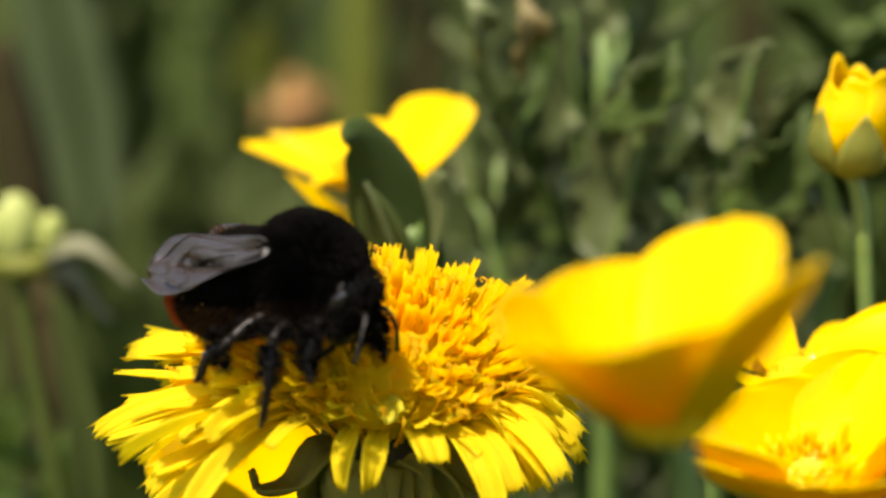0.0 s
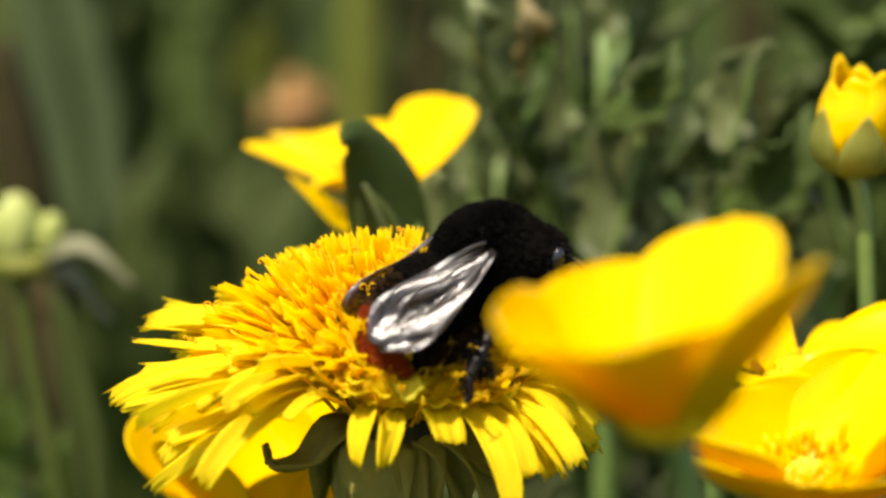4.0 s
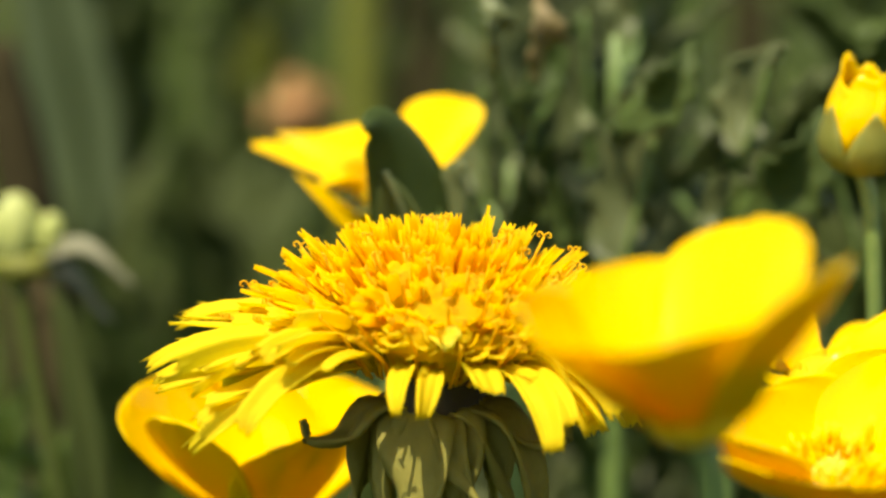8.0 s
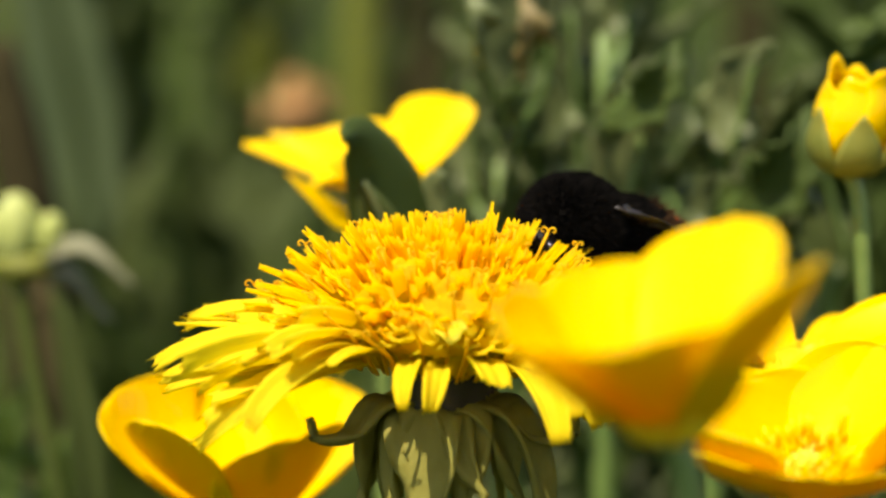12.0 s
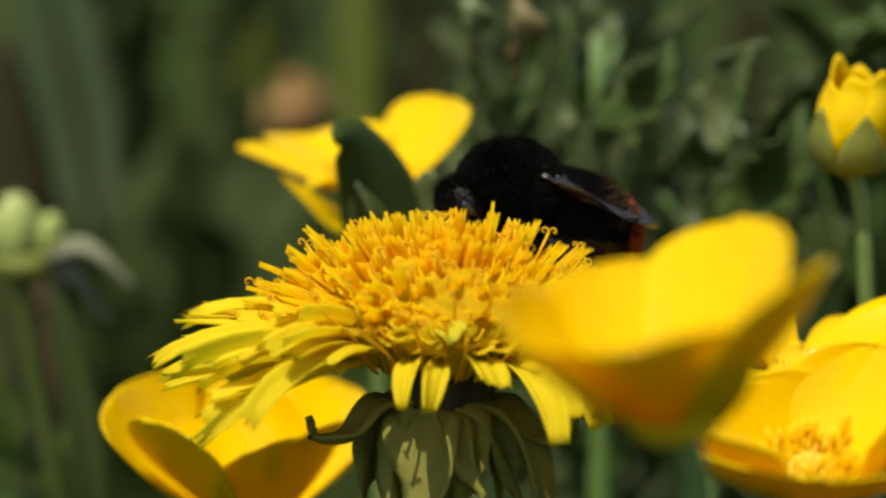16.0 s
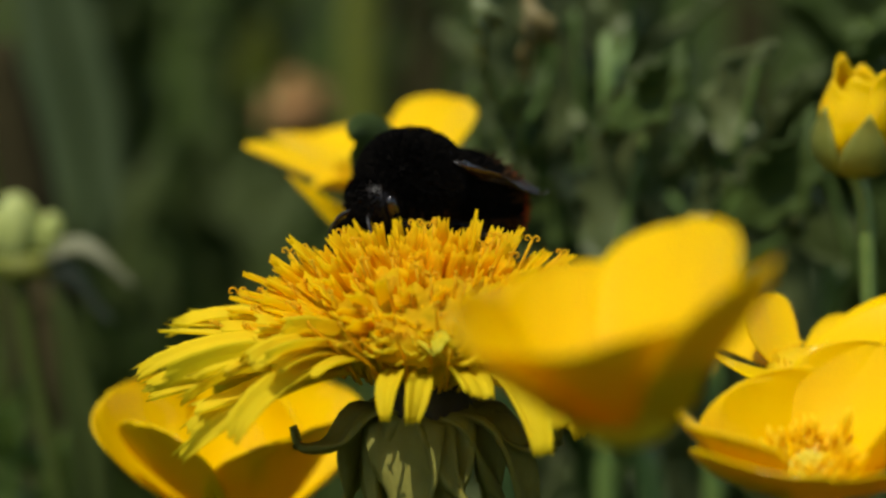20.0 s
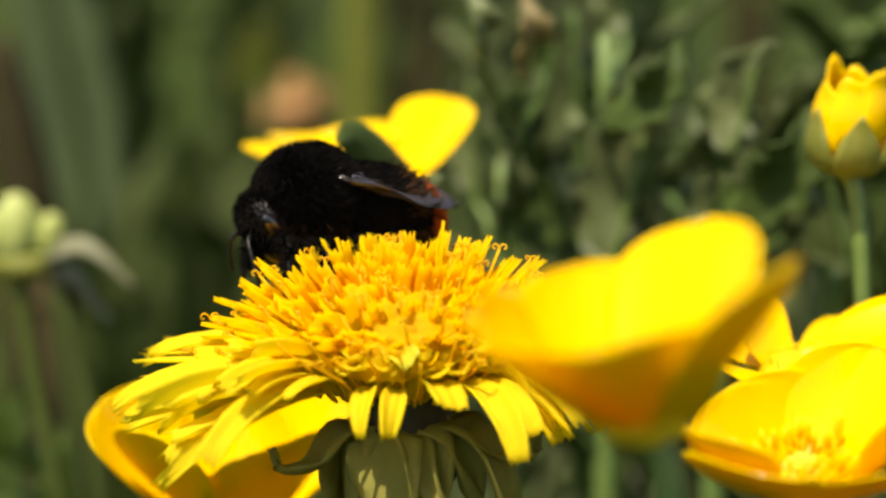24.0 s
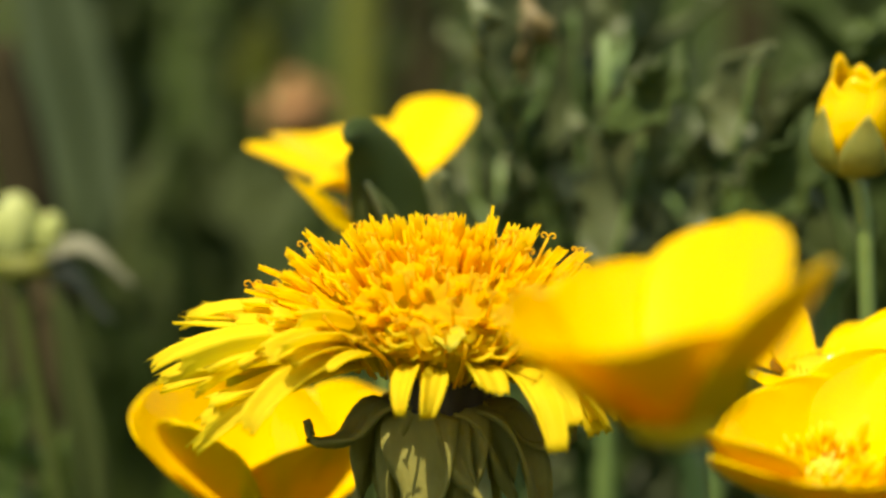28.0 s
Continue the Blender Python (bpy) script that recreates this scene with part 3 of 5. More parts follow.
    # bent-back bracts, a ragged skirt round the stem
    for k in range(15):
        th = 24 * k + rnd.uniform(-13, 13)
        curled = k in (8, 14)
        w = 0.0056 if curled else rnd.choice((0.0032, 0.0044, 0.0062, 0.0074))
        l = rnd.uniform(0.0060, 0.0165)
        out = 0.0022 + rnd.uniform(-0.0012, 0.0030)
        bm = bmesh.new()
        if curled:
            pts = [(0.003, 0, -0.0035), (0.0065, 0, -0.0025), (0.0095, 0, -0.0055), (0.0130, 0, -0.0050), (0.0135, 0, -0.0030)]
        else:
            pts = [(0.0036, 0, -0.0030), (0.0050 + out * 0.2, 0, -0.0036), (0.0056 + out * 0.7, 0.0006 * math.sin(2 * k), -0.0040 - l * 0.45), (0.0056 + out * 1.2, 0.0018 * math.sin(3 * k), -0.0036 - l)]
        blade(bm, pts, w, (0.6, 0, 1) if curled else (1, 0, 0.6), rnd.uniform(-0.1, 0.4), nu=18, nv=8, thick=0.0004, shape=rnd.uniform(0.4, 0.8), wave=0.09 if curled else rnd.uniform(0.10, 0.20), tip=rnd.uniform(0, 0.3))
        part("bract", bm, M_BRACT, head, "", pose(0, 0, 0, 4, 3, th + 4))
    bm = bmesh.new()
    blade(bm, [(0.0040, 0, -0.0030), (0.0078, 0, -0.0042), (0.0100, 0.0006, -0.0110), (0.0106, 0.0016, -0.0190)], 0.0050, (1, 0, 0.5), 0.3, nu=18, nv=8, thick=0.0004, shape=0.6, wave=0.12, tip=0.25)
    part("bract", bm, M_BRACT, head, "hanging withered bract", pose(0, 0, 0, 0, 0, -34))
    return top, head


dandelion_plant, dandelion_head = dandelion()


# ---- bumblebee ----
def fur(bm_pts, n, seed, centre, radii, m, length, lean, keep=None):
    """Short hairs on an egg-shaped body: thin tapered triangles."""
    rnd = random.Random(seed)
    verts, faces = bm_pts
    while n:
        z, a = rnd.uniform(-1, 1), rnd.uniform(0, 2 * math.pi)
        q = Vector((math.sqrt(1 - z * z) * math.cos(a), math.sqrt(1 - z * z) * math.sin(a), z))
        p = Vector(centre) + m @ Vector((q.x * radii[0], q.y * radii[1], q.z * radii[2]))
        if keep and not keep(p):
            continue
        n -= 1
        nor = (m @ Vector((q.x / radii[0], q.y / radii[1], q.z / radii[2]))).normalized()
        d = (nor + Vector((lean, 0, 0)) + Vector([rnd.uniform(-0.35, 0.35) for _ in range(3)])).normalized()
        side = d.orthogonal().normalized()
        side = Matrix.Rotation(rnd.uniform(0, 3.14), 3, d) @ side
        l = length * rnd.uniform(0.6, 1.15)
        i = len(verts)
        verts += [p - side * 0.00005 - nor * 0.0002, p + side * 0.00005 - nor * 0.0002, p + d * l * 0.6 + side * 0.00003, p + d * l + Vector((0, 0, -0.15 * l))]
        faces += [(i, i + 1, i + 2), (i, i + 2, i + 3)]


def hairs(name, lists, material, parent, label):
    me = bpy.data.meshes.new(name)
    me.from_pydata([tuple(v) for v in lists[0]], [], lists[1])
    me.materials.append(material)
    ob = new(name, me)
    ob.parent = parent
    return tagged(ob, label, kind="stuff")


def bumblebee():
    top = thing("bumblebee", (0, 0, 0.3), "black furry bumblebee with a red tail", "insect")
    I3 = Matrix.Identity(3)
    T, TR = (0.0032, 0, 0.0014), (0.0044, 0.0043, 0.0042)
    bm = bmesh.new()
    ball(bm, T, TR, None, 28, 18)
    part("thorax", bm, M_FUR, top)
    ab_m = pose(0, 0, 0, 0, -20, 0)
    A, AR = (-0.0040, 0, -0.0004), (0.0060, 0.0048, 0.0041)
    bm = bmesh.new()
    ball(bm, A, AR, ab_m, 28, 26)
    for v in bm.verts:  # the rings of the abdomen
        s = math.sin((v.co.x + 0.012) * 2 * math.pi / 0.0024)
        v.co.z *= 1 + 0.025 * s
        v.co.y *= 1 + 0.025 * s
    part("abdomen", bm, M_FUR, top, "banded black abdomen")
    bm = bmesh.new()
    ball(bm, (-0.0083, 0, -0.0018), (0.0015, 0.0022, 0.0018), ab_m, 20, 14)
    part("tail", bm, M_RED, top, "rusty red tail")
    lists = ([], [])
    fur(lists, 17000, 1, T, TR, I3, 0.0012, -0.45)
    hairs("thorax_fur", lists, M_FUR, top, "dense black fur")
    lists = ([], [])
    fur(lists, 12000, 2, A, AR, ab_m.to_3x3(), 0.0009, -0.8, lambda p: p.x > -0.0080)
    hairs("abdomen_fur", lists, M_FUR, top, "black fur")
    lists = ([], [])
    fur(lists, 3200, 5, A, AR, ab_m.to_3x3(), 0.0013, -0.5, lambda p: p.z < A[2] - 0.0012 and p.x > -0.0072)
    fur(lists, 2200, 6, T, TR, I3, 0.0014, -0.3, lambda p: p.z < T[2] - 0.0020)
    fur(lists, 260, 7, A, AR, ab_m.to_3x3(), 0.0017, -0.4, lambda p: -0.0078 < p.x < -0.0045 and p.z > A[2])
    hairs("underside_fur", lists, M_UNDERFUR, top, "sparse hair under the body, its brown standing in for light off the flower")
    bm = bmesh.new()
    rnd = random.Random(31)
    for k in range(170):
        d = Vector([rnd.gauss(0, 1) for _ in range(3)]).normalized()
        if d.x > -0.1 or d.z > 0.1:
            continue
        bmesh.ops.create_icosphere(bm, subdivisions=1, radius=rnd.uniform(0.00004, 0.00009), matrix=Matrix.Translation(Vector(A) + ab_m.to_3x3() @ Vector((d.x * AR[0], d.y * AR[1], d.z * AR[2])) * rnd.uniform(1.06, 1.16)))
    tagged(part("pollen_grains", bm, M_POLLEN, top, "orange pollen caught in the fur"), kind="stuff")
    lists = ([], [])
    fur(lists, 4500, 3, A, AR, ab_m.to_3x3(), 0.0013, -0.8, lambda p: p.x < -0.0076)
    hairs("tail_fur", lists, M_RED, top, "rusty red fur")
    # head
    hd = part("head", (lambda b: (ball(b, (0, 0, 0), (0.0022, 0.0028, 0.0030), None, 22, 14), ball(b, (0.0014, 0, -0.0023), (0.0012, 0.0014, 0.0016), None, 14, 10), b)[2])(bmesh.new()), M_BLACK, top, "", pose(0.0069, 0, -0.0012, 0, 38, 0))
    for s in (-1, 1):
        bm = bmesh.new()
        ball(bm, (0.0005, s * 0.0024, 0.0005), (0.0008, 0.0007, 0.0016), pose(0, 0, 0, -s * 12, 0, 0), 18, 12)
        part("eye", bm, M_EYE, hd, "glossy black compound eye")
        bm = bmesh.new()
        tube(bm, [(0.0014, s * 0.0008, 0.0006), (0.0028, s * 0.0016, 0.0012), (0.0040, s * 0.0026, 0.0002), (0.0052, s * 0.0032, -0.0016)], [0.0002, 0.00022, 0.0002, 0.00022], 7, 14)
        part("antenna", bm, M_BLACK, hd)
    bm = bmesh.new()
    tube(bm, [(0.0014, 0, -0.0030), (0.0016, 0, -0.0045), (0.0010, 0, -0.0062)], [0.0004, 0.0003, 0.00012], 7, 8)
    part("tongue", bm, M_BLACK, hd)
    lists = ([], [])
    fur(lists, 3400, 4, (-0.0002, 0, 0.0002), (0.0022, 0.0027, 0.0029), I3, 0.0011, 0.1, lambda p: abs(p.y) < 0.0023 or p.x < -0.0004)
    hairs("head_fur", lists, M_FUR, hd, "short black fur")
    # legs: knee, ankle and toe from the hip
    legs = []
    for s in (-1, 1):
        for hip, knee, ankle, toe, r in (((0.0058, 0.0022, -0.0022), (0.0008, 0.0026, -0.0016), (0.0006, 0.0034, -0.0036), (0.0012, 0.0036, -0.0054), 0.00045),
                                         ((0.0032, 0.0026, -0.0026), (0.0006, 0.0036, -0.0010), (0.0010, 0.0046, -0.0052), (0.0006, 0.0052, -0.0092), 0.0005),
                                         ((0.0006, 0.0026, -0.0024), (-0.0026, 0.0030, -0.0014), (-0.0056, 0.0034, -0.0030), (-0.0072, 0.0036, -0.0050), 0.0006)):
            knee, ankle, toe = (Vector((p[0], s * p[1], p[2])) * 0.9 for p in (knee, ankle, toe))
            bm = bmesh.new()
            tube(bm, [(0, 0, 0), knee * 0.55 + Vector((0, 0, 0.0002)), knee], [r * 0.8, r, r * 0.75], 8, 8)
            lg = part("leg", bm, M_BLACK, top, "", pose(hip[0], s * hip[1], hip[2]))
            bm = bmesh.new()
            tube(bm, [knee, (knee + ankle) * 0.5, ankle], [r * 0.6, r * 1.25, r * 1.0], 8, 8)
            part("shin", bm, M_BLACK, lg)
            bm = bmesh.new()
            tube(bm, [ankle, ankle * 0.45 + toe * 0.55 + Vector((0, 0, -0.0003)), toe], [r * 0.75, r * 0.55, r * 0.35], 7, 10)
            part("tarsus", bm, M_BLACK, lg)
            lists = ([], [])
            mid = (knee + ankle) * 0.5
            fur(lists, 500, 9, mid, (0.0005, 0.0005, 0.0017), I3, 0.0009, -0.3)
            fur(lists, 450, 10, knee * 0.55, (0.0012, 0.0006, 0.0006), I3, 0.0009, -0.3)
            fur(lists, 120, 12, (ankle + toe) * 0.5, (0.0003, 0.0003, 0.0012), I3, 0.0005, -0.2)
            hairs("leg_hair", lists, M_FUR, lg, "stiff black leg hair")
            legs.append(lg)
    wings = []
    for s in (-1, 1):
        for length, chord, root, hind in ((0.0130, 0.0054, (0.0022, s * 0.0041, 0.0034), 0), (0.0092, 0.0034, (0.0008, s * 0.0041, 0.0028), 1)):
            bm = bmesh.new()

            def fn(u, v, length=length, chord=chord, s=s):
                w = chord / 2 * (0.22 + 1.35 * u ** 0.8 * (1 - 0.45 * u ** 3)) * (1 - 0.75 * max(0, u - 0.82) ** 1.4 * 9)
                return Vector((length * u, s * -(v * w - chord * 0.20 * u), 0.0003 * math.sin(9 * u + 5 * v) + 0.0005 * v * v))
            sheet(bm, fn, 18, 10, 0.00005)
            wg = part("hindwing" if hind else "forewing", bm, M_WING, top, "smoky brown translucent wing", pose(*root))
            for q in (-0.92, -0.35, 0.25, 0.7):
                bm = bmesh.new()
                tube(bm, [fn(0.02, q * 0.6), fn(0.35, q * 0.8), fn(0.65, q), fn(0.9, q * 0.7)], [0.00014, 0.0001, 0.00006], 5, 14)
                part("vein", bm, M_VEIN, wg)
            wings.append((wg, s, root, hind))
    return top, hd, legs, wings


bee, bee_head, bee_legs, bee_wings = bumblebee()
bee.scale = (1.04, 1.04, 1.04)  # a large queen


# ---- plants behind ----
def dark_leaf():
    p = (-0.0042, 0.2646, 0.1916)
    top = thing("dark_leaf", (p[0], p[1], 0), "dark green folded leaf with a pale midrib", "leaf")
    o = Vector((p[0], p[1], 0.0013))
    q = [Vector(v) - o for v in ((-0.0028, 0.2670, 0.1880), (-0.0036, 0.2660, 0.1938), (-0.0059, 0.2643, 0.2014), (-0.0085, 0.2612, 0.2069), (-0.0101, 0.2583, 0.2075))]
    bm = bmesh.new()
    tube(bm, [(0, 0, -0.006), q[0] * 0.5, q[0], q[1]], [0.0016, 0.0012, 0.001], 8, 20)
    part("stalk", bm, M_STEM, top)
    bm = bmesh.new()
    blade(bm, q, 0.0104, (0.45, -1, 0.35), -0.25, wave=0.02, nu=20, nv=8, thick=0.0005, shape=0.6, tip=0.10)
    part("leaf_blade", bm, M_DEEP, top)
    q = [Vector(v) - o for v in ((-0.0030, 0.2660, 0.1882), (-0.0051, 0.2639, 0.1935), (-0.0069, 0.2628, 0.1986), (-0.0086, 0.2624, 0.2023))]
    bm = bmesh.new()
    blade(bm, q, 0.0060, (-0.5, -1, 0.3), 0.2, nu=16, nv=6, thick=0.0005)
    part("leaf_blade", bm, M_WEED, top, "small dark green side leaf")
    bm = bmesh.new()
    tube(bm, [v + Vector((0.0006, -0.0009, 0)) for v in q], [0.0005, 0.0003], 6, 14)
    part("midrib", bm, M_GREY, top, "pale leaf midrib")
    q = [Vector(v) - o for v in ((-0.0027, 0.2694, 0.1901), (-0.0012, 0.2685, 0.1964), (-0.0005, 0.2673, 0.2012), (0.0004, 0.2655, 0.2024))]
    bm = bmesh.new()
    blade(bm, q, 0.004, (-0.4, -1, 0.5), 0.3, nu=14, nv=4, thick=0.0005)
    part("leaf_blade", bm, M_GREY, top, "narrow grey-green side leaf")
    return top


leaf_dark = dark_leaf()


def leafy_plant(place, height, seed, leaves, size, lean=(0, 0), label="grey-green leafy meadow plant with lobed leaves", mat=None):
    """An upright stem with lobed leaves up its length."""
    rnd = random.Random(seed)
    top = thing("leafy_plant", place, label, "plant", "leafy plants behind the flowers")
    line = [Vector((0, 0, -0.01)), Vector((lean[0] * 0.4, lean[1] * 0.4, height * 0.5)), Vector((lean[0], lean[1], height))]
    bm = bmesh.new()
    tube(bm, line, [0.0028, 0.0022, 0.0012], 8, 16)
    part("stem", bm, M_STEM, top)
    for k in range(leaves):
        u = 0.25 + 0.75 * min(1, (k + rnd.uniform(-0.6, 1.4)) / leaves)
        a = k * 2.39996 + rnd.uniform(-1.1, 1.1)
        l = size * rnd.uniform(0.55, 1.3) * (1.15 - 0.5 * u)
        p = curve_at(line, u)
        out = Vector((math.cos(a), math.sin(a), 0))
        up = rnd.uniform(1.2, 2.6)
        pts = [p, p + (out * 0.22 + Vector((0, 0, 0.26 * up))) * l, p + (out * 0.40 + Vector((0, 0, 0.52 * up))) * l, p + (out * 0.60 + Vector((0, 0, 0.66 * up))) * l]
        bm = bmesh.new()
        blade(bm, pts, l * rnd.uniform(0.38, 0.56), (-out.x * 0.6, -out.y * 0.6, 1), 0.3, lobes=rnd.choice((4, 5, 6)), depth=rnd.uniform(0.3, 0.6), wave=rnd.uniform(0.06, 0.16), nu=36, nv=6, thick=0.0005)
        part("leaf", bm, mat or rnd.choice((M_GREY, M_GREY, M_GREY, M_GREY, M_GREY, M_DEEP)), top)
    return top


def lobed_plant(x, y, height, leaves):
    """A plant close behind the flowers. leaves: where each blade begins and ends (x, z, x, z), its depth, width and material."""
    top = thing("lobed_plant", (x, y, 0), "grey-green plant with broad lobed leaves", "plant", "leafy plants behind the flowers")
    o = Vector((x, y, 0))
    bm = bmesh.new()
    tube(bm, [(0, 0, -0.01), (0.001, 0.002, height * 0.5), (0, 0, height)], [0.0024, 0.0019, 0.0009], 8, 16)
    part("stem", bm, M_STEM, top)
    for k, (xa, za, xb, zb, yl, width, mat) in enumerate(leaves):
        a, b = Vector((xa, yl, za)) - o, Vector((xb, yl - 0.006, zb)) - o
        d = b - a
        sag = Vector((0.10 * d.z, -0.004, -0.06 * d.x)) * (1 if k % 2 else -1)
        root = Vector((0, 0, max(0.02, a.z - 0.012)))
        bm = bmesh.new()
        tube(bm, [root, (root + a) * 0.5 + Vector((0, 0, 0.002)), a, a + d * 0.85 + sag * 0.5], [0.0007, 0.0006, 0.0003], 6, 14)
        part("midrib", bm, M_STEM, top, "pale leaf stalk and midrib")
        bm = bmesh.new()
        blade(bm, [a, a + d * 0.35 + sag, a + d * 0.7 + sag, b], width * 1.35, (0.35 if k % 2 else -0.35, -1, 0.55), 0.25, lobes=6 if k % 3 else 4, depth=0.30, wave=0.12, nu=40, nv=8, thick=0.0004, shape=0.7)
        part("leaf", bm, mat, top)
    return top


LOBED = [lobed_plant(*r) for r in (
    (0.0075, 0.312, 0.196, ((0.0141, 0.1845, 0.0123, 0.1991, 0.3152, 0.0077, M_DEEP), (0.0069, 0.1862, 0.0074, 0.1999, 0.3140, 0.0042, M_GREY), (0.0088, 0.1995, 0.0102, 0.2069, 0.2955, 0.0049, M_DEEP),
                            (0.0091, 0.2087, 0.0095, 0.2186, 0.2974, 0.0046, M_OCHRE), (0.0040, 0.1917, 0.0046, 0.2089, 0.3154, 0.0042, M_GREY), (0.0044, 0.2104, 0.0030, 0.2194, 0.2946, 0.0039, M_GREY), (0.0123, 0.2047, 0.0147, 0.2143, 0.3093, 0.0041, M_DEEP))),
    (0.0200, 0.310, 0.212, ((0.0204, 0.1858, 0.0256, 0.2059, 0.2960, 0.0079, M_GREY), (0.0192, 0.2037, 0.0271, 0.2139, 0.2915, 0.0055, M_DEEP), (0.0204, 0.1980, 0.0237, 0.2090, 0.3015, 0.0030, M_GREY), (0.0151, 0.1889, 0.0141, 0.1961, 0.3062, 0.0027, M_GREY),
                            (0.0182, 0.1904, 0.0176, 0.2191, 0.3192, 0.0036, M_GREY), (0.0151, 0.1960, 0.0159, 0.2032, 0.3162, 0.0032, M_GREY), (0.0231, 0.2111, 0.0233, 0.2193, 0.3152, 0.0049, M_GREY))),
    (0.0335, 0.306, 0.190, ((0.0343, 0.1998, 0.0376, 0.2131, 0.2933, 0.0062, M_GREY), (0.0328, 0.1929, 0.0422, 0.2063, 0.2903, 0.0071, M_DEEP), (0.0306, 0.1889, 0.0344, 0.1973, 0.2939, 0.0039, M_GREY),
                            (0.0288, 0.1918, 0.0316, 0.2021, 0.3195, 0.0043, M_GREY), (0.0343, 0.1950, 0.0309, 0.2026, 0.2985, 0.0033, M_WEED), (0.0403, 0.1900, 0.0413, 0.1983, 0.2916, 0.0026, M_GREY))),
    (0.0480, 0.309, 0.200, ((0.0494, 0.1855, 0.0438, 0.2076, 0.3017, 0.0107, M_WEED), (0.0484, 0.2090, 0.0511, 0.2174, 0.2953, 0.0079, M_DEEP), (0.0452, 0.1964, 0.0468, 0.2084, 0.3129, 0.0049, M_GREY))))]
lobed_plant(-0.0575, 0.338, 0.146, (
    (-0.0595, 0.1446, -0.0561, 0.1620, 0.3350, 0.0045, M_LIT),
    (-0.0556, 0.1446, -0.0505, 0.1585, 0.3350, 0.0037, M_LIT),
    (-0.0536, 0.1486, -0.0574, 0.1562, 0.3350, 0.0030, M_LIT),
    (-0.0575, 0.1614, -0.0548, 0.1682, 0.3350, 0.0022, M_GREY),
    (-0.0626, 0.1478, -0.0596, 0.1589, 0.3350, 0.0037, M_LIT),
    (-0.0525, 0.1446, -0.0476, 0.1542, 0.3350, 0.0027, M_LIT)))
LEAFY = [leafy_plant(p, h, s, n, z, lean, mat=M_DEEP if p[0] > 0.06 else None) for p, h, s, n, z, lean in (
    ((0.013, 0.372, 0), 0.235, 1, 44, 0.030, (-0.004, 0)),
    ((0.024, 0.358, 0), 0.225, 2, 40, 0.030, (0.002, 0)),
    ((0.034, 0.365, 0), 0.175, 3, 36, 0.028, (0.003, 0)),
    ((0.047, 0.358, 0), 0.160, 4, 36, 0.028, (0.004, 0)),
    ((0.066, 0.372, 0), 0.225, 5, 36, 0.034, (0.000, 0)),
    ((0.026, 0.415, 0), 0.225, 6, 36, 0.036, (0.000, 0)),
    ((0.052, 0.43, 0), 0.150, 7, 36, 0.036, (0.004, 0)),
    ((0.030, 0.51, 0), 0.210, 8, 36, 0.044, (0.000, 0)),
    ((0.052, 0.54, 0), 0.130, 9, 36, 0.044, (0.003, 0)),
    ((0.092, 0.52, 0), 0.215, 10, 36, 0.044, (0.000, 0)))]
for p, h, s, n, z in (
    ((-0.050, 0.66, 0), 0.215, 11, 24, 0.045),
    ((-0.080, 0.60, 0), 0.170, 12, 22, 0.045),
    ((-0.105, 0.74, 0), 0.215, 13, 24, 0.050),
    ((-0.020, 0.80, 0), 0.200, 14, 22, 0.050),
    ((-0.045, 0.52, 0), 0.128, 15, 24, 0.036),
    ((-0.068, 0.50, 0), 0.134, 16, 24, 0.036),
    ((-0.056, 0.58, 0), 0.132, 17, 24, 0.040)):
    leafy_plant(p, h, s, n, z, (0, 0), "bushy green weed in the grass, shade put into its dark leaf colour", M_WEED)


def tall_stalk():
    p = (-0.0200, 0.5965, 0.1678)
    top = thing("tall_stalk", (p[0], p[1], 0), "thick olive green upright plant stalk", "plant stalk")
    bm = bmesh.new()
    tube(bm, [(0, 0, -0.01), (0.001, 0, 0.13), (0.0005, 0, 0.26), (0.0, 0.0, 0.36)], [0.0056, 0.0052, 0.0048], 16, 16)
    part("stalk", bm, M_OLIVE, top)
    for z in (0.11, 0.27):
        bm = bmesh.new()
        ball(bm, (0.0005, 0, z), (0.0072, 0.0072, 0.004), None, 16, 8)
        part("node", bm, M_OLIVE, top, "swollen stalk node")
    return top


def brown_head():
    p = (-0.0317, 0.5468, 0.1739)
    top = thing("faded_flower", (p[0] + 0.002, p[1], 0), "faded orange-brown flower head on a dry stem", "flower")
    bm = bmesh.new()
    tube(bm, [(0, 0, -0.01), (-0.006, 0, p[2] * 0.5), (-0.004, 0, p[2] - 0.02), (-0.002, 0, p[2])], [0.003, 0.0025, 0.002], 8, 16)
    part("stem", bm, M_GREY, top, "grey-green stem")
    rnd = random.Random(8)
    bm = bmesh.new()
    ball(bm, (-0.002, 0, p[2] - 0.001), (0.0055, 0.005, 0.006), None, 14, 10)
    part("core", bm, M_SEEDHEAD, top)
    for k in range(24):
        a = k * 2.39996
        e = rnd.uniform(-0.4, 1.2)
        d = Vector((math.cos(a) * math.cos(e), math.sin(a) * math.cos(e), math.sin(e)))
        o = Vector((-0.002, 0, p[2] - 0.001))
        bm = bmesh.new()
        blade(bm, [o + d * 0.003, o + d * 0.006, o + d * 0.0095 + Vector((0, 0, 0.001))], 0.005, (d.x, d.y, d.z + 0.7), 0.4, nu=6, nv=3)
        part("petal", bm, M_SEEDHEAD, top)
    return top


stalk, faded = tall_stalk(), brown_head()


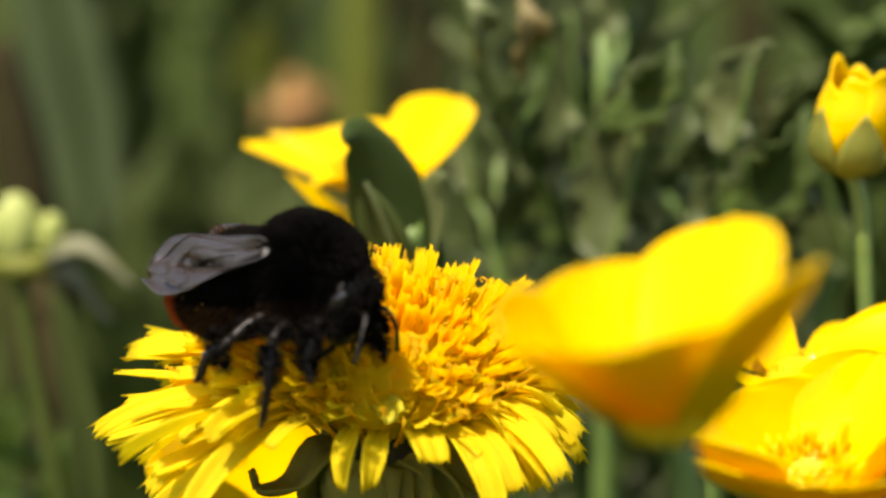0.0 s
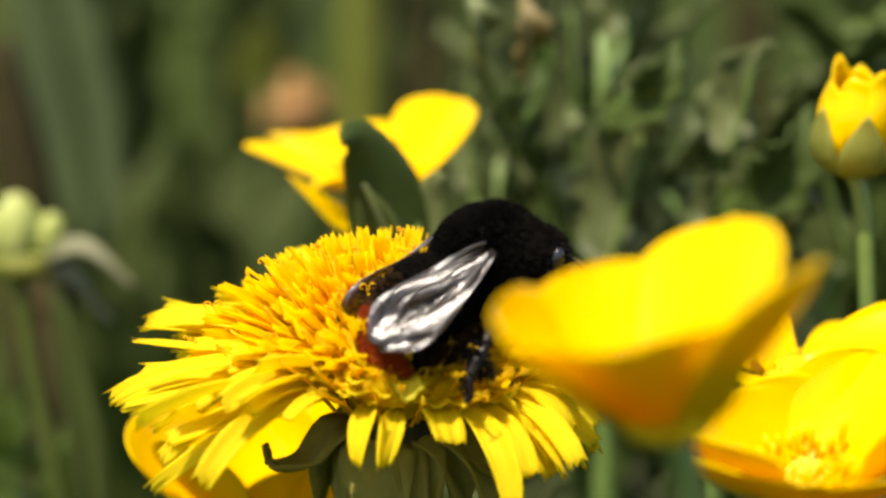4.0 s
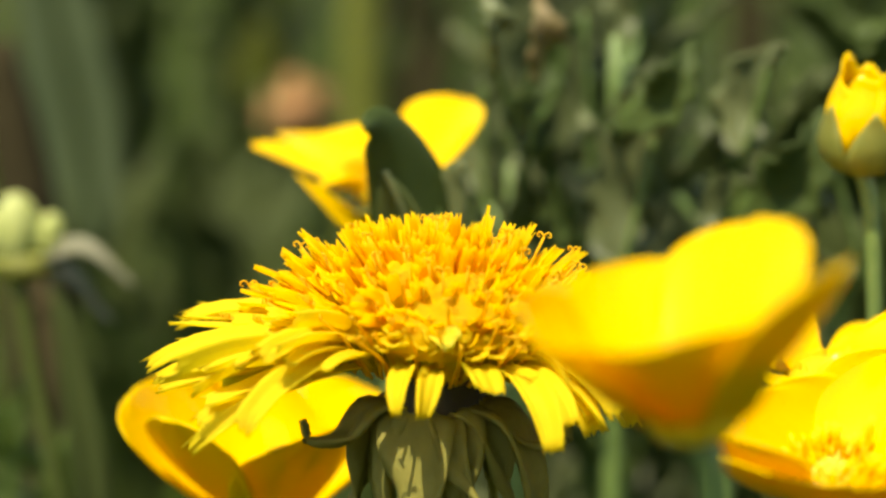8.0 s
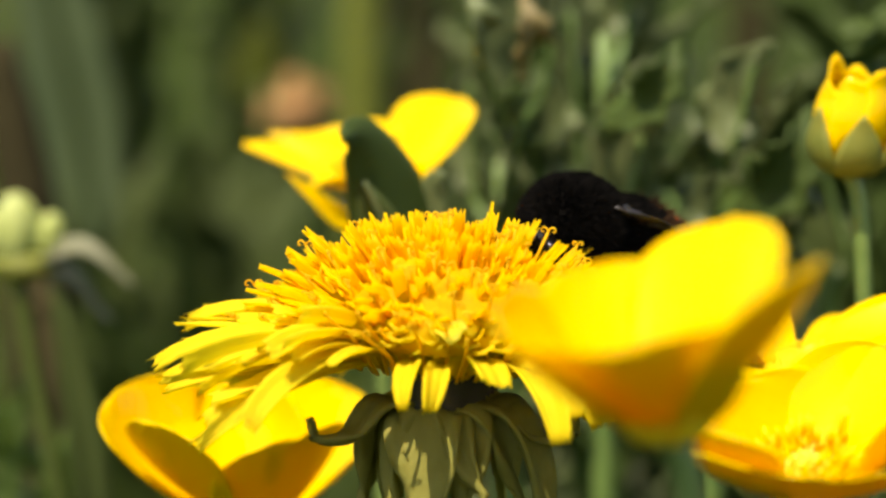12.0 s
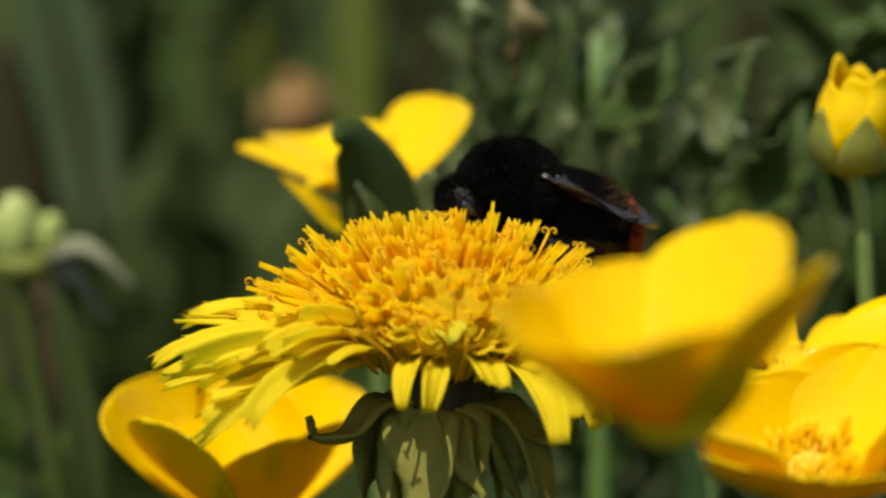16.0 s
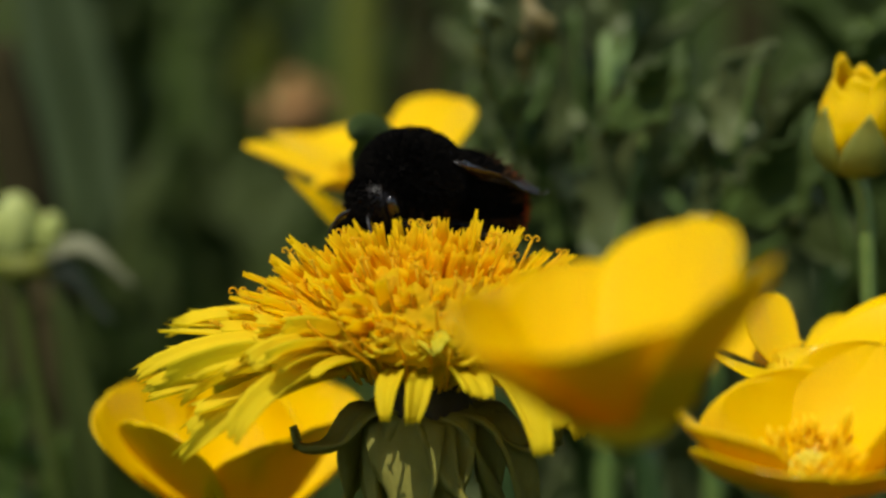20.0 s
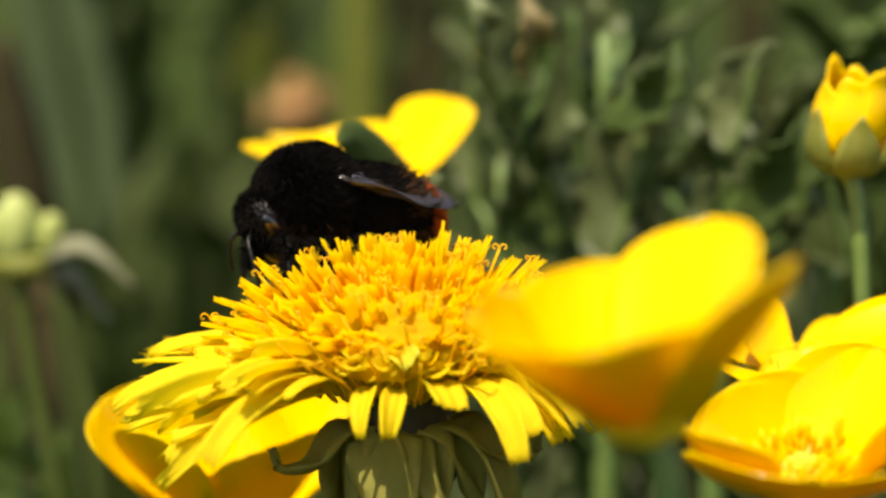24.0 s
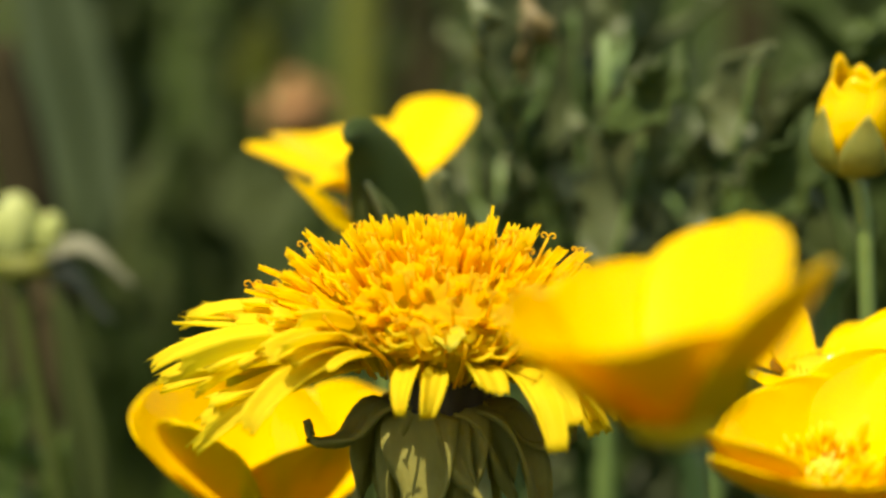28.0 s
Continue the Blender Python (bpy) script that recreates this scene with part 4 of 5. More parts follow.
def broad_blade(p, height, width, lean, mat, label, name="broad_grass_blade", face=(0.3, -1, 0.3), bend=0.0):
    top = thing(name, (p[0], p[1], 0), label, "grass blade", "broad blades behind the flowers")
    bm = bmesh.new()
    blade(bm, [(0, 0, -0.01), (lean * 0.3, 0, height * 0.4), (lean * 0.65, 0.005, height * 0.75), (lean + bend, -0.005, height)], width, face, 0.25, nu=18, nv=5, shape=0.5, thick=0.0006)
    part("leaf_blade", bm, mat, top)
    bm = bmesh.new()
    tube(bm, [(0, -0.0006, -0.008), (lean * 0.3, -0.0006, height * 0.4), (lean * 0.65, 0.0044, height * 0.75)], [0.0012, 0.0008, 0.0004], 6, 14)
    part("midrib", bm, M_STEM, top)
    return top


for row in (
    ((-0.1191, 0.7724, 0.1289), 0.30, 0.040, -0.006, M_GRASS, "broad grey-green upright blade"),
    ((-0.0837, 0.4913, 0.1466), 0.24, 0.016, 0.006, M_GRASS, "broad green grass blade, upright"),
    ((-0.0488, 0.4901, 0.1400), 0.17, 0.014, -0.004, M_GRASS, "green pointed grass blade"),
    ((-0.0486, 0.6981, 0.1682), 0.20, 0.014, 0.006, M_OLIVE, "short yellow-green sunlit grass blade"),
    ((-0.0632, 0.4397, 0.1420), 0.15, 0.012, 0.012, M_GRASS, "short green grass blade"),
    ((-0.0508, 0.6096, 0.1270), 0.19, 0.018, 0.004, M_DEEP, "dark green upright grass blade"),
    ((0.0356, 0.3889, 0.1423), 0.17, 0.012, 0.006, M_DEEP, "dark green grass blade"),
    ((0.0176, 0.3880, 0.1370), 0.165, 0.012, -0.006, M_DEEP, "dark green grass blade"),
    ((0.0620, 0.4104, 0.1486), 0.18, 0.014, 0.004, M_DEEP, "dark green grass blade"),
    ((0.0741, 0.4527, 0.1582), 0.21, 0.018, -0.004, M_DEEP, "broad dark green blade")):
    broad_blade(*row)


def pale_leaf():
    top = thing("broad_leaf", (-0.0630, 0.470, 0), "broad pale grey-green leaf on a green stalk", "leaf")
    line = [(0, 0, -0.01), (-0.001, 0.0, 0.100), (-0.004, 0.0, 0.170), (-0.0085, -0.002, 0.198), (-0.014, -0.006, 0.232)]
    bm = bmesh.new()
    blade(bm, [(-0.0025, 0, 0.158), (-0.0050, 0, 0.178), (-0.0085, -0.002, 0.198), (-0.0125, -0.004, 0.222), (-0.015, -0.007, 0.240)], 0.0160, (0.0, -1, 0.75), 0.18, wave=0.03, nu=24, nv=8, shape=0.75, tip=0.2, thick=0.0006)
    part("leaf_blade", bm, M_PALELEAF, top)
    bm = bmesh.new()
    tube(bm, [(x, y - 0.0012, z) for x, y, z in line], [0.0013, 0.0009, 0.0005], 6, 18)
    part("stalk", bm, M_GRASS, top, "green leaf stalk and midrib")


pale_leaf()


def sunlit_leaf():
    top = thing("sunlit_leaf", (-0.0400, 0.602, 0), "yellow-green leaf in the sun on a thin stalk", "leaf")
    bm = bmesh.new()
    tube(bm, [(0, 0, -0.01), (0.001, 0, 0.10), (-0.0025, -0.002, 0.174)], [0.0016, 0.001], 7, 14)
    part("stalk", bm, M_STEM, top)
    bm = bmesh.new()
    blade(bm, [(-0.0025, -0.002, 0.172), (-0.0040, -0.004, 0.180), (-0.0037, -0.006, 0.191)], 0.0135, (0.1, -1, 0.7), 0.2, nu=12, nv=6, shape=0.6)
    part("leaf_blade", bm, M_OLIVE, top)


sunlit_leaf()


def dead_stalks():
    for k, (p, h, w, lean) in enumerate((((-0.0650, 0.4100, 0), 0.202, 0.010, -0.0085), ((-0.0079, 0.8987, 0.1537), 0.24, 0.022, 0.004), ((0.0982, 0.8004, 0.1721), 0.24, 0.015, 0.0), ((0.0190, 0.6995, 0.1760), 0.22, 0.010, 0.006), ((-0.0619, 0.7885, 0.1048), 0.15, 0.016, 0.003))):
        top = thing("dead_stalk", (p[0], p[1], 0), "dry brown dead plant stalk", "dead stalk", "dead stalks in the grass")
        bm = bmesh.new()
        tube(bm, [(0, 0, -0.01), (lean * 0.12, 0, h * 0.72), (lean, 0, h)], [w * 0.3, w * 0.45, w * 0.5, w * 0.35], 9, 14)
        part("stalk", bm, M_DEAD if k else M_ROT, top)
        bm = bmesh.new()
        blade(bm, [(lean * 0.6, 0, h * 0.7), (lean + 0.006, -0.004, h * 0.8), (lean + 0.012, -0.006, h * 0.7)], 0.008, (0, -1, 0.6), 0.4, wave=0.1)
        part("dead_leaf", bm, M_DEAD, top)


dead_stalks()


def meadow():
    """Countless grass blades from close behind the flowers to the far meadow."""
    rnd = random.Random(21)
    verts, faces = [], []

    def one(x, y, h, w, a, bend):
        ca, sa = math.cos(a), math.sin(a)
        i = len(verts)
        steps = 4
        for k in range(steps + 1):
            u = k / steps
            o = bend * u * u
            ww = w / 2 * (1 - u ** 2.2)
            cx, cy, cz = x + ca * o, y + sa * o, h * u * (1 - 0.25 * (bend / h) ** 2 * u)
            verts.append((cx - sa * ww, cy + ca * ww, cz))
            verts.append((cx + sa * ww, cy - ca * ww, cz))
            if k:
                j = i + 2 * k
                faces.append((j - 2, j - 1, j + 1, j))
    for k in range(52000):
        a, u = rnd.uniform(0, 2 * math.pi), rnd.random()
        d = 9 * u ** 1.5
        x, y = d * math.sin(a), 0.35 + d * math.cos(a)
        h = rnd.uniform(0.07, 0.165 + 0.05 * u)
        if -0.2 < y < 0.44 and abs(x) < 0.16:  # short turf round the flowers
            h = min(h, 0.105) * rnd.uniform(0.5, 1)
        one(x, y, h, rnd.uniform(0.004, 0.009) * (1 + u), rnd.uniform(0, 6.28), h * rnd.uniform(0.1, 0.6))
    me = bpy.data.meshes.new("meadow_grass")
    me.from_pydata(verts, [], faces)
    me.materials.append(M_GRASS)
    tagged(new("meadow_grass", me), "dense green meadow grass in shade and sun", "grass", kind="stuff")


meadow()


# ---- what moves ----
def sway(ob, rows, height, depth):
    """Rows of seconds and the head's shift to the side and down, in thousandths of the picture's width at that depth."""
    base = ob.matrix_basis.translation.copy()
    keys = []
    for t, dx, dy in rows:
        sx, sz = dx * depth * SHIFT, -dy * depth * SHIFT
        keys.append((t, pose(base.x, base.y, base.z + sz, 0, math.degrees(sx / height), 0)))
    walk(ob, keys)


SHIFT = 0.000225
DANDELION_ROWS = [
    (0, -116, 69), (0.5, -113, 70), (1, -113, 64), (1.5, -109, 61), (2, -99, 52), (2.5, -110, 53), (3, -93, 44), (3.5, -89, 39), (5.5, -75, 35), 
    (6, -66, 33), (6.5, -50, 28), (6.8, -60, 22), (7, -56, 16), (7.5, -18, 15), (8, -22, 4), (8.5, -4, 3), (9, 0, 0), (9.5, -6, 2), (10, -3, 2), 
    (10.5, -14, 7), (11, 2, 3), (11.5, -2, 3), (12, -11, -1), (12.5, -10, 0), (14.5, -8, -2), (15, -9, -3), (16, -12, -2), (16.3, -30, 5), 
    (16.5, -98, 23), (17, -80, 27), (17.5, -90, 20), (18, -61, 9), (18.5, -73, 4), (19, -87, 23), (19.5, -47, 17), (20, -40, 11), (20.5, -50, 17), 
    (21, -47, 14), (21.5, -80, 34), (23.5, -76, 26), (24, -82, 33), (24.5, -93, 36), (25, -97, 38), (25.5, -121, 55), (26, -103, 51), (26.5, -105, 60), 
    (26.6, -60, 25), (26.7, 5, -3), (26.9, -8, 2), (27.5, -15, 5), (28, -15, 5)]
HEAD_ROWS = [
    (0, 0, 11), (1.5, 0, 13), (3, 0, 13), (3.5, 1, 12), (5.5, 4, 6), (6.5, 3, 5), (7.2, 0, 0), (11.3, 0, 0), (12, -1, -1), (16, -0.5, -1), (17, 0, 0), (21, -1, 0), 
    (21.5, -1.5, 0), (23.5, -3, 0), (25, -3.5, 0), (26.5, -3, 1), (26.8, 0, 0), (28, 0, 0)]
FRONT_ROWS = [
    (0, -5, 0), (1, -5, 0), (2, -5, 0), (2.5, -15, 0), (3, -20, 0), (3.5, -13, 0), (5.5, 5, 0), (6, -5, 0), (6.5, -5, 0), (7, 15, 0), (7.5, -1, 0), 
    (8, 40, 0), (8.5, 35, 0), (9, 48, 0), (9.5, 68, 0), (10, 78, 0), (10.5, 64, 0), (11, 0, 0), (11.5, 11, 0), (12, -5, 0), (12.5, -9, 0), 
    (14.5, -45, 0), (15, -33, 0), (15.5, -41, 0), (16, 7, 0), (16.2, -61, 0), (16.4, -37, 0), (16.5, -122, 0), (16.6, -134, 0), (16.7, -41, 0), 
    (16.8, -9, 0), (17, -70, 0), (17.3, -175, 0), (17.5, -227, 0), (18, -114, 0), (18.5, -243, 0), (19, -162, 0), (19.5, 15, 0), (20, -75, 0), 
    (20.5, -102, 0), (21, -21, 0), (21.5, 3, 0), (23.5, -5, 0), (24.1, -46, 0), (24.4, -14, 0), (25, -27, 0), (25.6, 23, 0), (25.9, -13, 0), (26.2, -5, 0), 
    (26.5, -13, 0), (27.1, 19, 0), (28, 10, 0)]
LOW_ROWS = [
    (0, 45, 90), (1, 42, 85), (2, 35, 65), (3, 25, 50), (3.5, 20, 45), (5.5, -12, 12), (6, 0, 6), (6.5, -5, 4), (7, -41, 5), (7.5, 22, 7), (8, 0, 0), 
    (8.5, 22, 3), (9, 22, 0), (9.5, 16, 0), (10, 22, 1), (10.5, 9, 4), (11, 26, 4), (11.5, 20, 1), (11.8, 0, 2), (12, -31, 3), (12.2, -12, 4), (12.5, 5, 5), (14.5, -18, 0), 
    (15, -10, 0), (16, -28, 0), (16.5, -100, 14), (17, -65, 12), (17.5, -82, 8), (18, -74, 7), (18.5, -93, 7), (19, -93, 11), (19.5, -49, 5), 
    (20, -43, 4), (20.5, -50, 7), (21, -49, 5), (21.5, -72, 11), (23.5, -43, 10), (24, -52, 15), (24.5, -53, 13), (25, -53, 12), (25.5, -72, 21), 
    (26, -63, 21), (26.5, -52, 13), (26.8, 5, 5), (27.5, 15, 6), (28, 18, 6)]
OPEN_ROWS = [
    (0, -40, 0), (3, -40, 0), (5.5, -50, -5), (6.5, -45, -5), (7, -10, 0), (8, 0, 0), (11, 25, 0), (11.2, 28, 5), (11.5, 25, 0), (12, -45, -15), 
    (12.5, -50, -15), (14.5, -35, -10), (15.5, -35, -10), (16, -40, -12), (16.5, -77, -20), (17, -85, -20), (17.5, -110, -30), (18, -78, -25), 
    (18.5, -115, -30), (19, -89, -25), (19.5, -50, -15), (20, -38, -15), (21, -45, -15), (21.5, -45, -10), (23.5, -45, -10), (25, -65, -15), 
    (26, -50, -10), (27, -20, -5), (28, -10, 0)]
BACK_ROWS = [
    (0, -2, -2), (1, 0, 0), (2, 0, 0), (3, 0, 0), (3.5, 0, 0), (5.5, 0, 0), (6.5, 0, 0), (7, 1, 0), (7.5, 6, 0), (8, 13, 0), (8.5, 16, 0), (9, 13, 0), 
    (9.5, 16, 0), (10, 7, 0), (10.5, 1, -2), (11, 3, 0), (11.5, 3, 0), (12, -2, -2), (12.5, -2, -2), (14.5, -4, 0), (15, -4, 0), (15.5, -7, 0), 
    (16, -11, 1), (16.5, -37, -3), (17, -22, 4), (17.5, -49, -3), (18, -25, 4), (18.5, -7, 0), (19, -14, 1), (19.5, -14, 3), (20, 0, 0), (21, 0, 1), 
    (23.5, 0, 1), (24.5, -5, 0), (25, -2, 1), (25.5, -11, -2), (26, -2, -2), (27, 1, 1), (28, 1, 1)]
BUD_ROWS = [
    (0, -6, -1), (0.5, -2, 0), (1, 0, 0), (2, -2, 0), (3, -3, 0), (3.5, -3, 0), (5.5, -5, -1), (6, -6, -1), (6.5, -2, -3), (7, 1, -1), (7.5, 9, -3), 
    (8, 11, -3), (8.5, 15, -4), (9, 12, -4), (9.5, 9, -3), (10, 6, -1), (10.5, 1, -1), (11, 0, -1), (11.5, 8, -3), (12, -9, -1), (12.5, -3, -1), 
    (14.5, -2, -1), (15, 0, -1), (15.5, -3, -4), (16, -5, -1), (16.4, -50, 5), (16.5, -71, 8), (16.7, -40, 4), (17, -11, 3), (17.5, -25, 2), 
    (18, -18, 0), (18.5, -12, 0), (19, -12, -3), (19.5, -2, -1), (20, 0, -1), (20.5, 0, -3), (21, 0, -1), (21.5, -5, -3), (23.5, -9, 0), (24, -12, 0), 
    (25, -8, 0), (25.5, -11, 2), (26, -9, 3), (26.5, -3, 2), (27, 0, -1), (28, -3, -1)]
LEAF_ROWS = [
    (0, -3, 0), (0.5, 0, 0), (1, 0, 0), (2, 0, 0), (2.5, -4, 3), (3, -3, 3), (3.5, -6, 3), (5.5, -3, 0), (6, -1, 0), (6.5, 0, -3), (7, 5, -6), 
    (7.5, 11, -8), (8, 32, -19), (8.5, 37, -25), (9, 29, -22), (9.5, 34, -23), (10, 29, -16), (10.5, 9, -8), (11, 8, -3), (11.5, 5, -3), (12, -4, -2), 
    (12.5, -4, 0), (14.5, -8, -2), (15, -6, 0), (15.5, -15, -1), (16, -18, 0), (16.5, -45, 25), (17, -35, 26), (17.5, -47, 6), (18, -29, -2), 
    (18.5, -21, -3), (19, -26, 4), (19.5, -17, 9), (20, 8, -8), (20.5, 3, -9), (21, 8, -9), (21.5, 6, -6), (23.5, -3, 1), (24, -11, 7), (24.5, -11, 7), 
    (25, -4, 1), (25.5, -23, 6), (26, -23, 15), (26.5, -10, 10), (27, -1, 1), (27.5, 0, 0), (28, 0, 0)]
PLANT_ROWS = [
    (0, -3, -2), (1, 0, 0), (3.5, -2, -2), (5.5, 0, -2), (6.5, 3, -2), (7.5, 6, 0), (8, 16, 0), (8.5, 19, 1), (9, 15, 1), (9.5, 18, 1), (10, 10, 1), 
    (10.5, 4, 0), (11.5, 3, 0), (12, -2, -2), (12.5, -2, -2), (14.5, -2, -2), (15.5, -10, -5), (16, -10, -3), (16.5, -37, -10), (17, -26, -3), 
    (17.5, -34, -13), (18, -22, -3), (18.5, -10, -5), (19, -20, -3), (19.5, -8, -5), (20, 3, -2), (21, 3, 0), (21.5, 3, -2), (23.5, 1, -2), (25, -5, -2), 
    (25.5, -11, -3), (26, -2, -2), (27, 1, 0), (28, 1, 0)]
# seconds, place of the bee's middle, heading from +x anticlockwise, nose up, bank
BEE_ROWS = [
    (0, -0.0145, 0.2183, 0.1987, -32, 2, 0), (0.2, -0.0138, 0.2182, 0.1985, -25, 4, 0), (0.5, -0.0112, 0.218, 0.1978, -10, 8, 0), 
    (0.7, -0.0104, 0.218, 0.1977, -5, 10, 0), (1, -0.0086, 0.2181, 0.1984, 0, 8, 0), (1.5, -0.0076, 0.2181, 0.1986, 5, 13, 0), 
    (2, -0.0042, 0.2181, 0.1980, 8, 7, 0), (2.5, -0.0036, 0.218, 0.198, 10, 7, 0), (3, -0.0016, 0.219, 0.1976, 12, 15, 0), 
    (3.5, -0.0001, 0.2199, 0.1971, 20, 16, 0), (4.5, 0.004, 0.225, 0.1972, 26, 34, 0), (5.5, 0.0086, 0.2241, 0.1970, 56, 50, 0), 
    (5.7, 0.0101, 0.2243, 0.1981, 60, 52, 0), (5.9, 0.0100, 0.2243, 0.1983, 60, 52, 0), (6, 0.0112, 0.2243, 0.1983, 58, 50, 0), 
    (6.1, 0.0120, 0.2243, 0.1986, 38, 40, 0), (6.2, 0.012, 0.2233, 0.1992, 8, 22, 0), (6.3, 0.0113, 0.2228, 0.1964, 6, 15, 0), 
    (6.4, 0.0113, 0.2225, 0.1946, 5, 12, 0), (6.6, 0.0116, 0.2226, 0.1952, 5, 12, 0), (6.7, 0.013, 0.2304, 0.1933, 5, 5, 0), 
    (6.8, 0.0171, 0.2355, 0.1936, 5, 5, 0), (6.9, 0.0250, 0.2420, 0.1965, 0, 5, 0), (7, 0.0680, 0.252, 0.189, 0, 5, 0), 
    (7.1, 0.090, 0.260, 0.1943, -10, 8, 0), (7.6, 0.2, 0.3367, 0.1916, -40, 5, 0), (9, 0.266, 0.4159, 0.1802, -80, 0, 0), 
    (10.2, 0.1618, 0.337, 0.1931, -140, 0, 0), (10.75, 0.0623, 0.2584, 0.2082, -150, 8, 0), (10.9, 0.0442, 0.2512, 0.2076, -120, 8, 5), 
    (11, 0.0369, 0.2466, 0.1986, -98, 14, 5), (11.1, 0.0394, 0.2461, 0.1958, -100, 15, 0), (11.2, 0.0414, 0.247, 0.1896, -120, 20, 0), 
    (11.3, 0.0414, 0.247, 0.1899, -150, 20, 0), (11.4, 0.0329, 0.2462, 0.1966, -175, 15, 0), (11.5, 0.0203, 0.2438, 0.2002, -170, 12, 0), 
    (11.6, 0.0136, 0.2417, 0.2, -165, 10, 0), (11.8, 0.0196, 0.2416, 0.1994, -155, 8, 0), (12, 0.0149, 0.2425, 0.1983, -140, 6, 0), 
    (12.5, 0.0149, 0.2426, 0.1987, -140, 8, 0), (14.5, 0.0149, 0.2427, 0.1998, -142, 14, 0), (15, 0.0143, 0.2428, 0.2002, -144, 14, 0), 
    (15.5, 0.0129, 0.2429, 0.2007, -148, 14, 0), (16, 0.0093, 0.2431, 0.2012, -160, 12, 0), (16.2, 0.0088, 0.2432, 0.2018, -162, 12, 0), 
    (16.5, 0.0058, 0.242, 0.2016, -172, 10, 0), (17, 0.0037, 0.242, 0.2010, -174, 11, 0), (17.5, 0.0034, 0.2421, 0.2019, -174, 10, 0), 
    (18, 0.0025, 0.2421, 0.202, -172, 8, 0), (18.5, -0.0021, 0.2421, 0.2021, -166, 6, 0), (19, -0.0034, 0.2422, 0.2027, -162, 6, 0), 
    (19.5, -0.0015, 0.2422, 0.2029, -142, 8, 0), (20, -0.0009, 0.2422, 0.2027, -135, 6, 0), (20.5, -0.0038, 0.2415, 0.2047, -150, 6, 0), 
    (21, -0.0046, 0.2413, 0.2031, -150, 2, 0), (21.5, -0.0081, 0.2402, 0.203, -144, 0, 0), (22.5, -0.0097, 0.2391, 0.2026, -140, -4, 0), 
    (23.5, -0.01, 0.241, 0.2018, -152, 2, 0), (24, -0.0102, 0.241, 0.2016, -152, 3, 0), (24.7, -0.0140, 0.2407, 0.2004, -150, 1, 0), 
    (25, -0.0136, 0.2408, 0.2007, -150, 1, 0), (25.6, -0.0137, 0.2408, 0.2004, -148, 1, 0), (25.9, -0.0135, 0.2408, 0.1999, -142, 4, 0), 
    (26.2, -0.0105, 0.241, 0.2026, -138, 10, 0), (26.5, -0.0100, 0.2412, 0.2039, -142, 12, 0), (26.6, -0.0222, 0.2364, 0.2103, -150, 15, 0), 
    (26.7, -0.0432, 0.2346, 0.2116, -165, 12, 0), (26.8, -0.0735, 0.2351, 0.2142, -170, 10, 0), (27.2, -0.1743, 0.2994, 0.2106, -175, 5, 0), 
    (28, -0.274, 0.3593, 0.2047, -178, 0, 0)]
FLIGHTS = [(6.75, 11.75), (26.55, 28.0)]


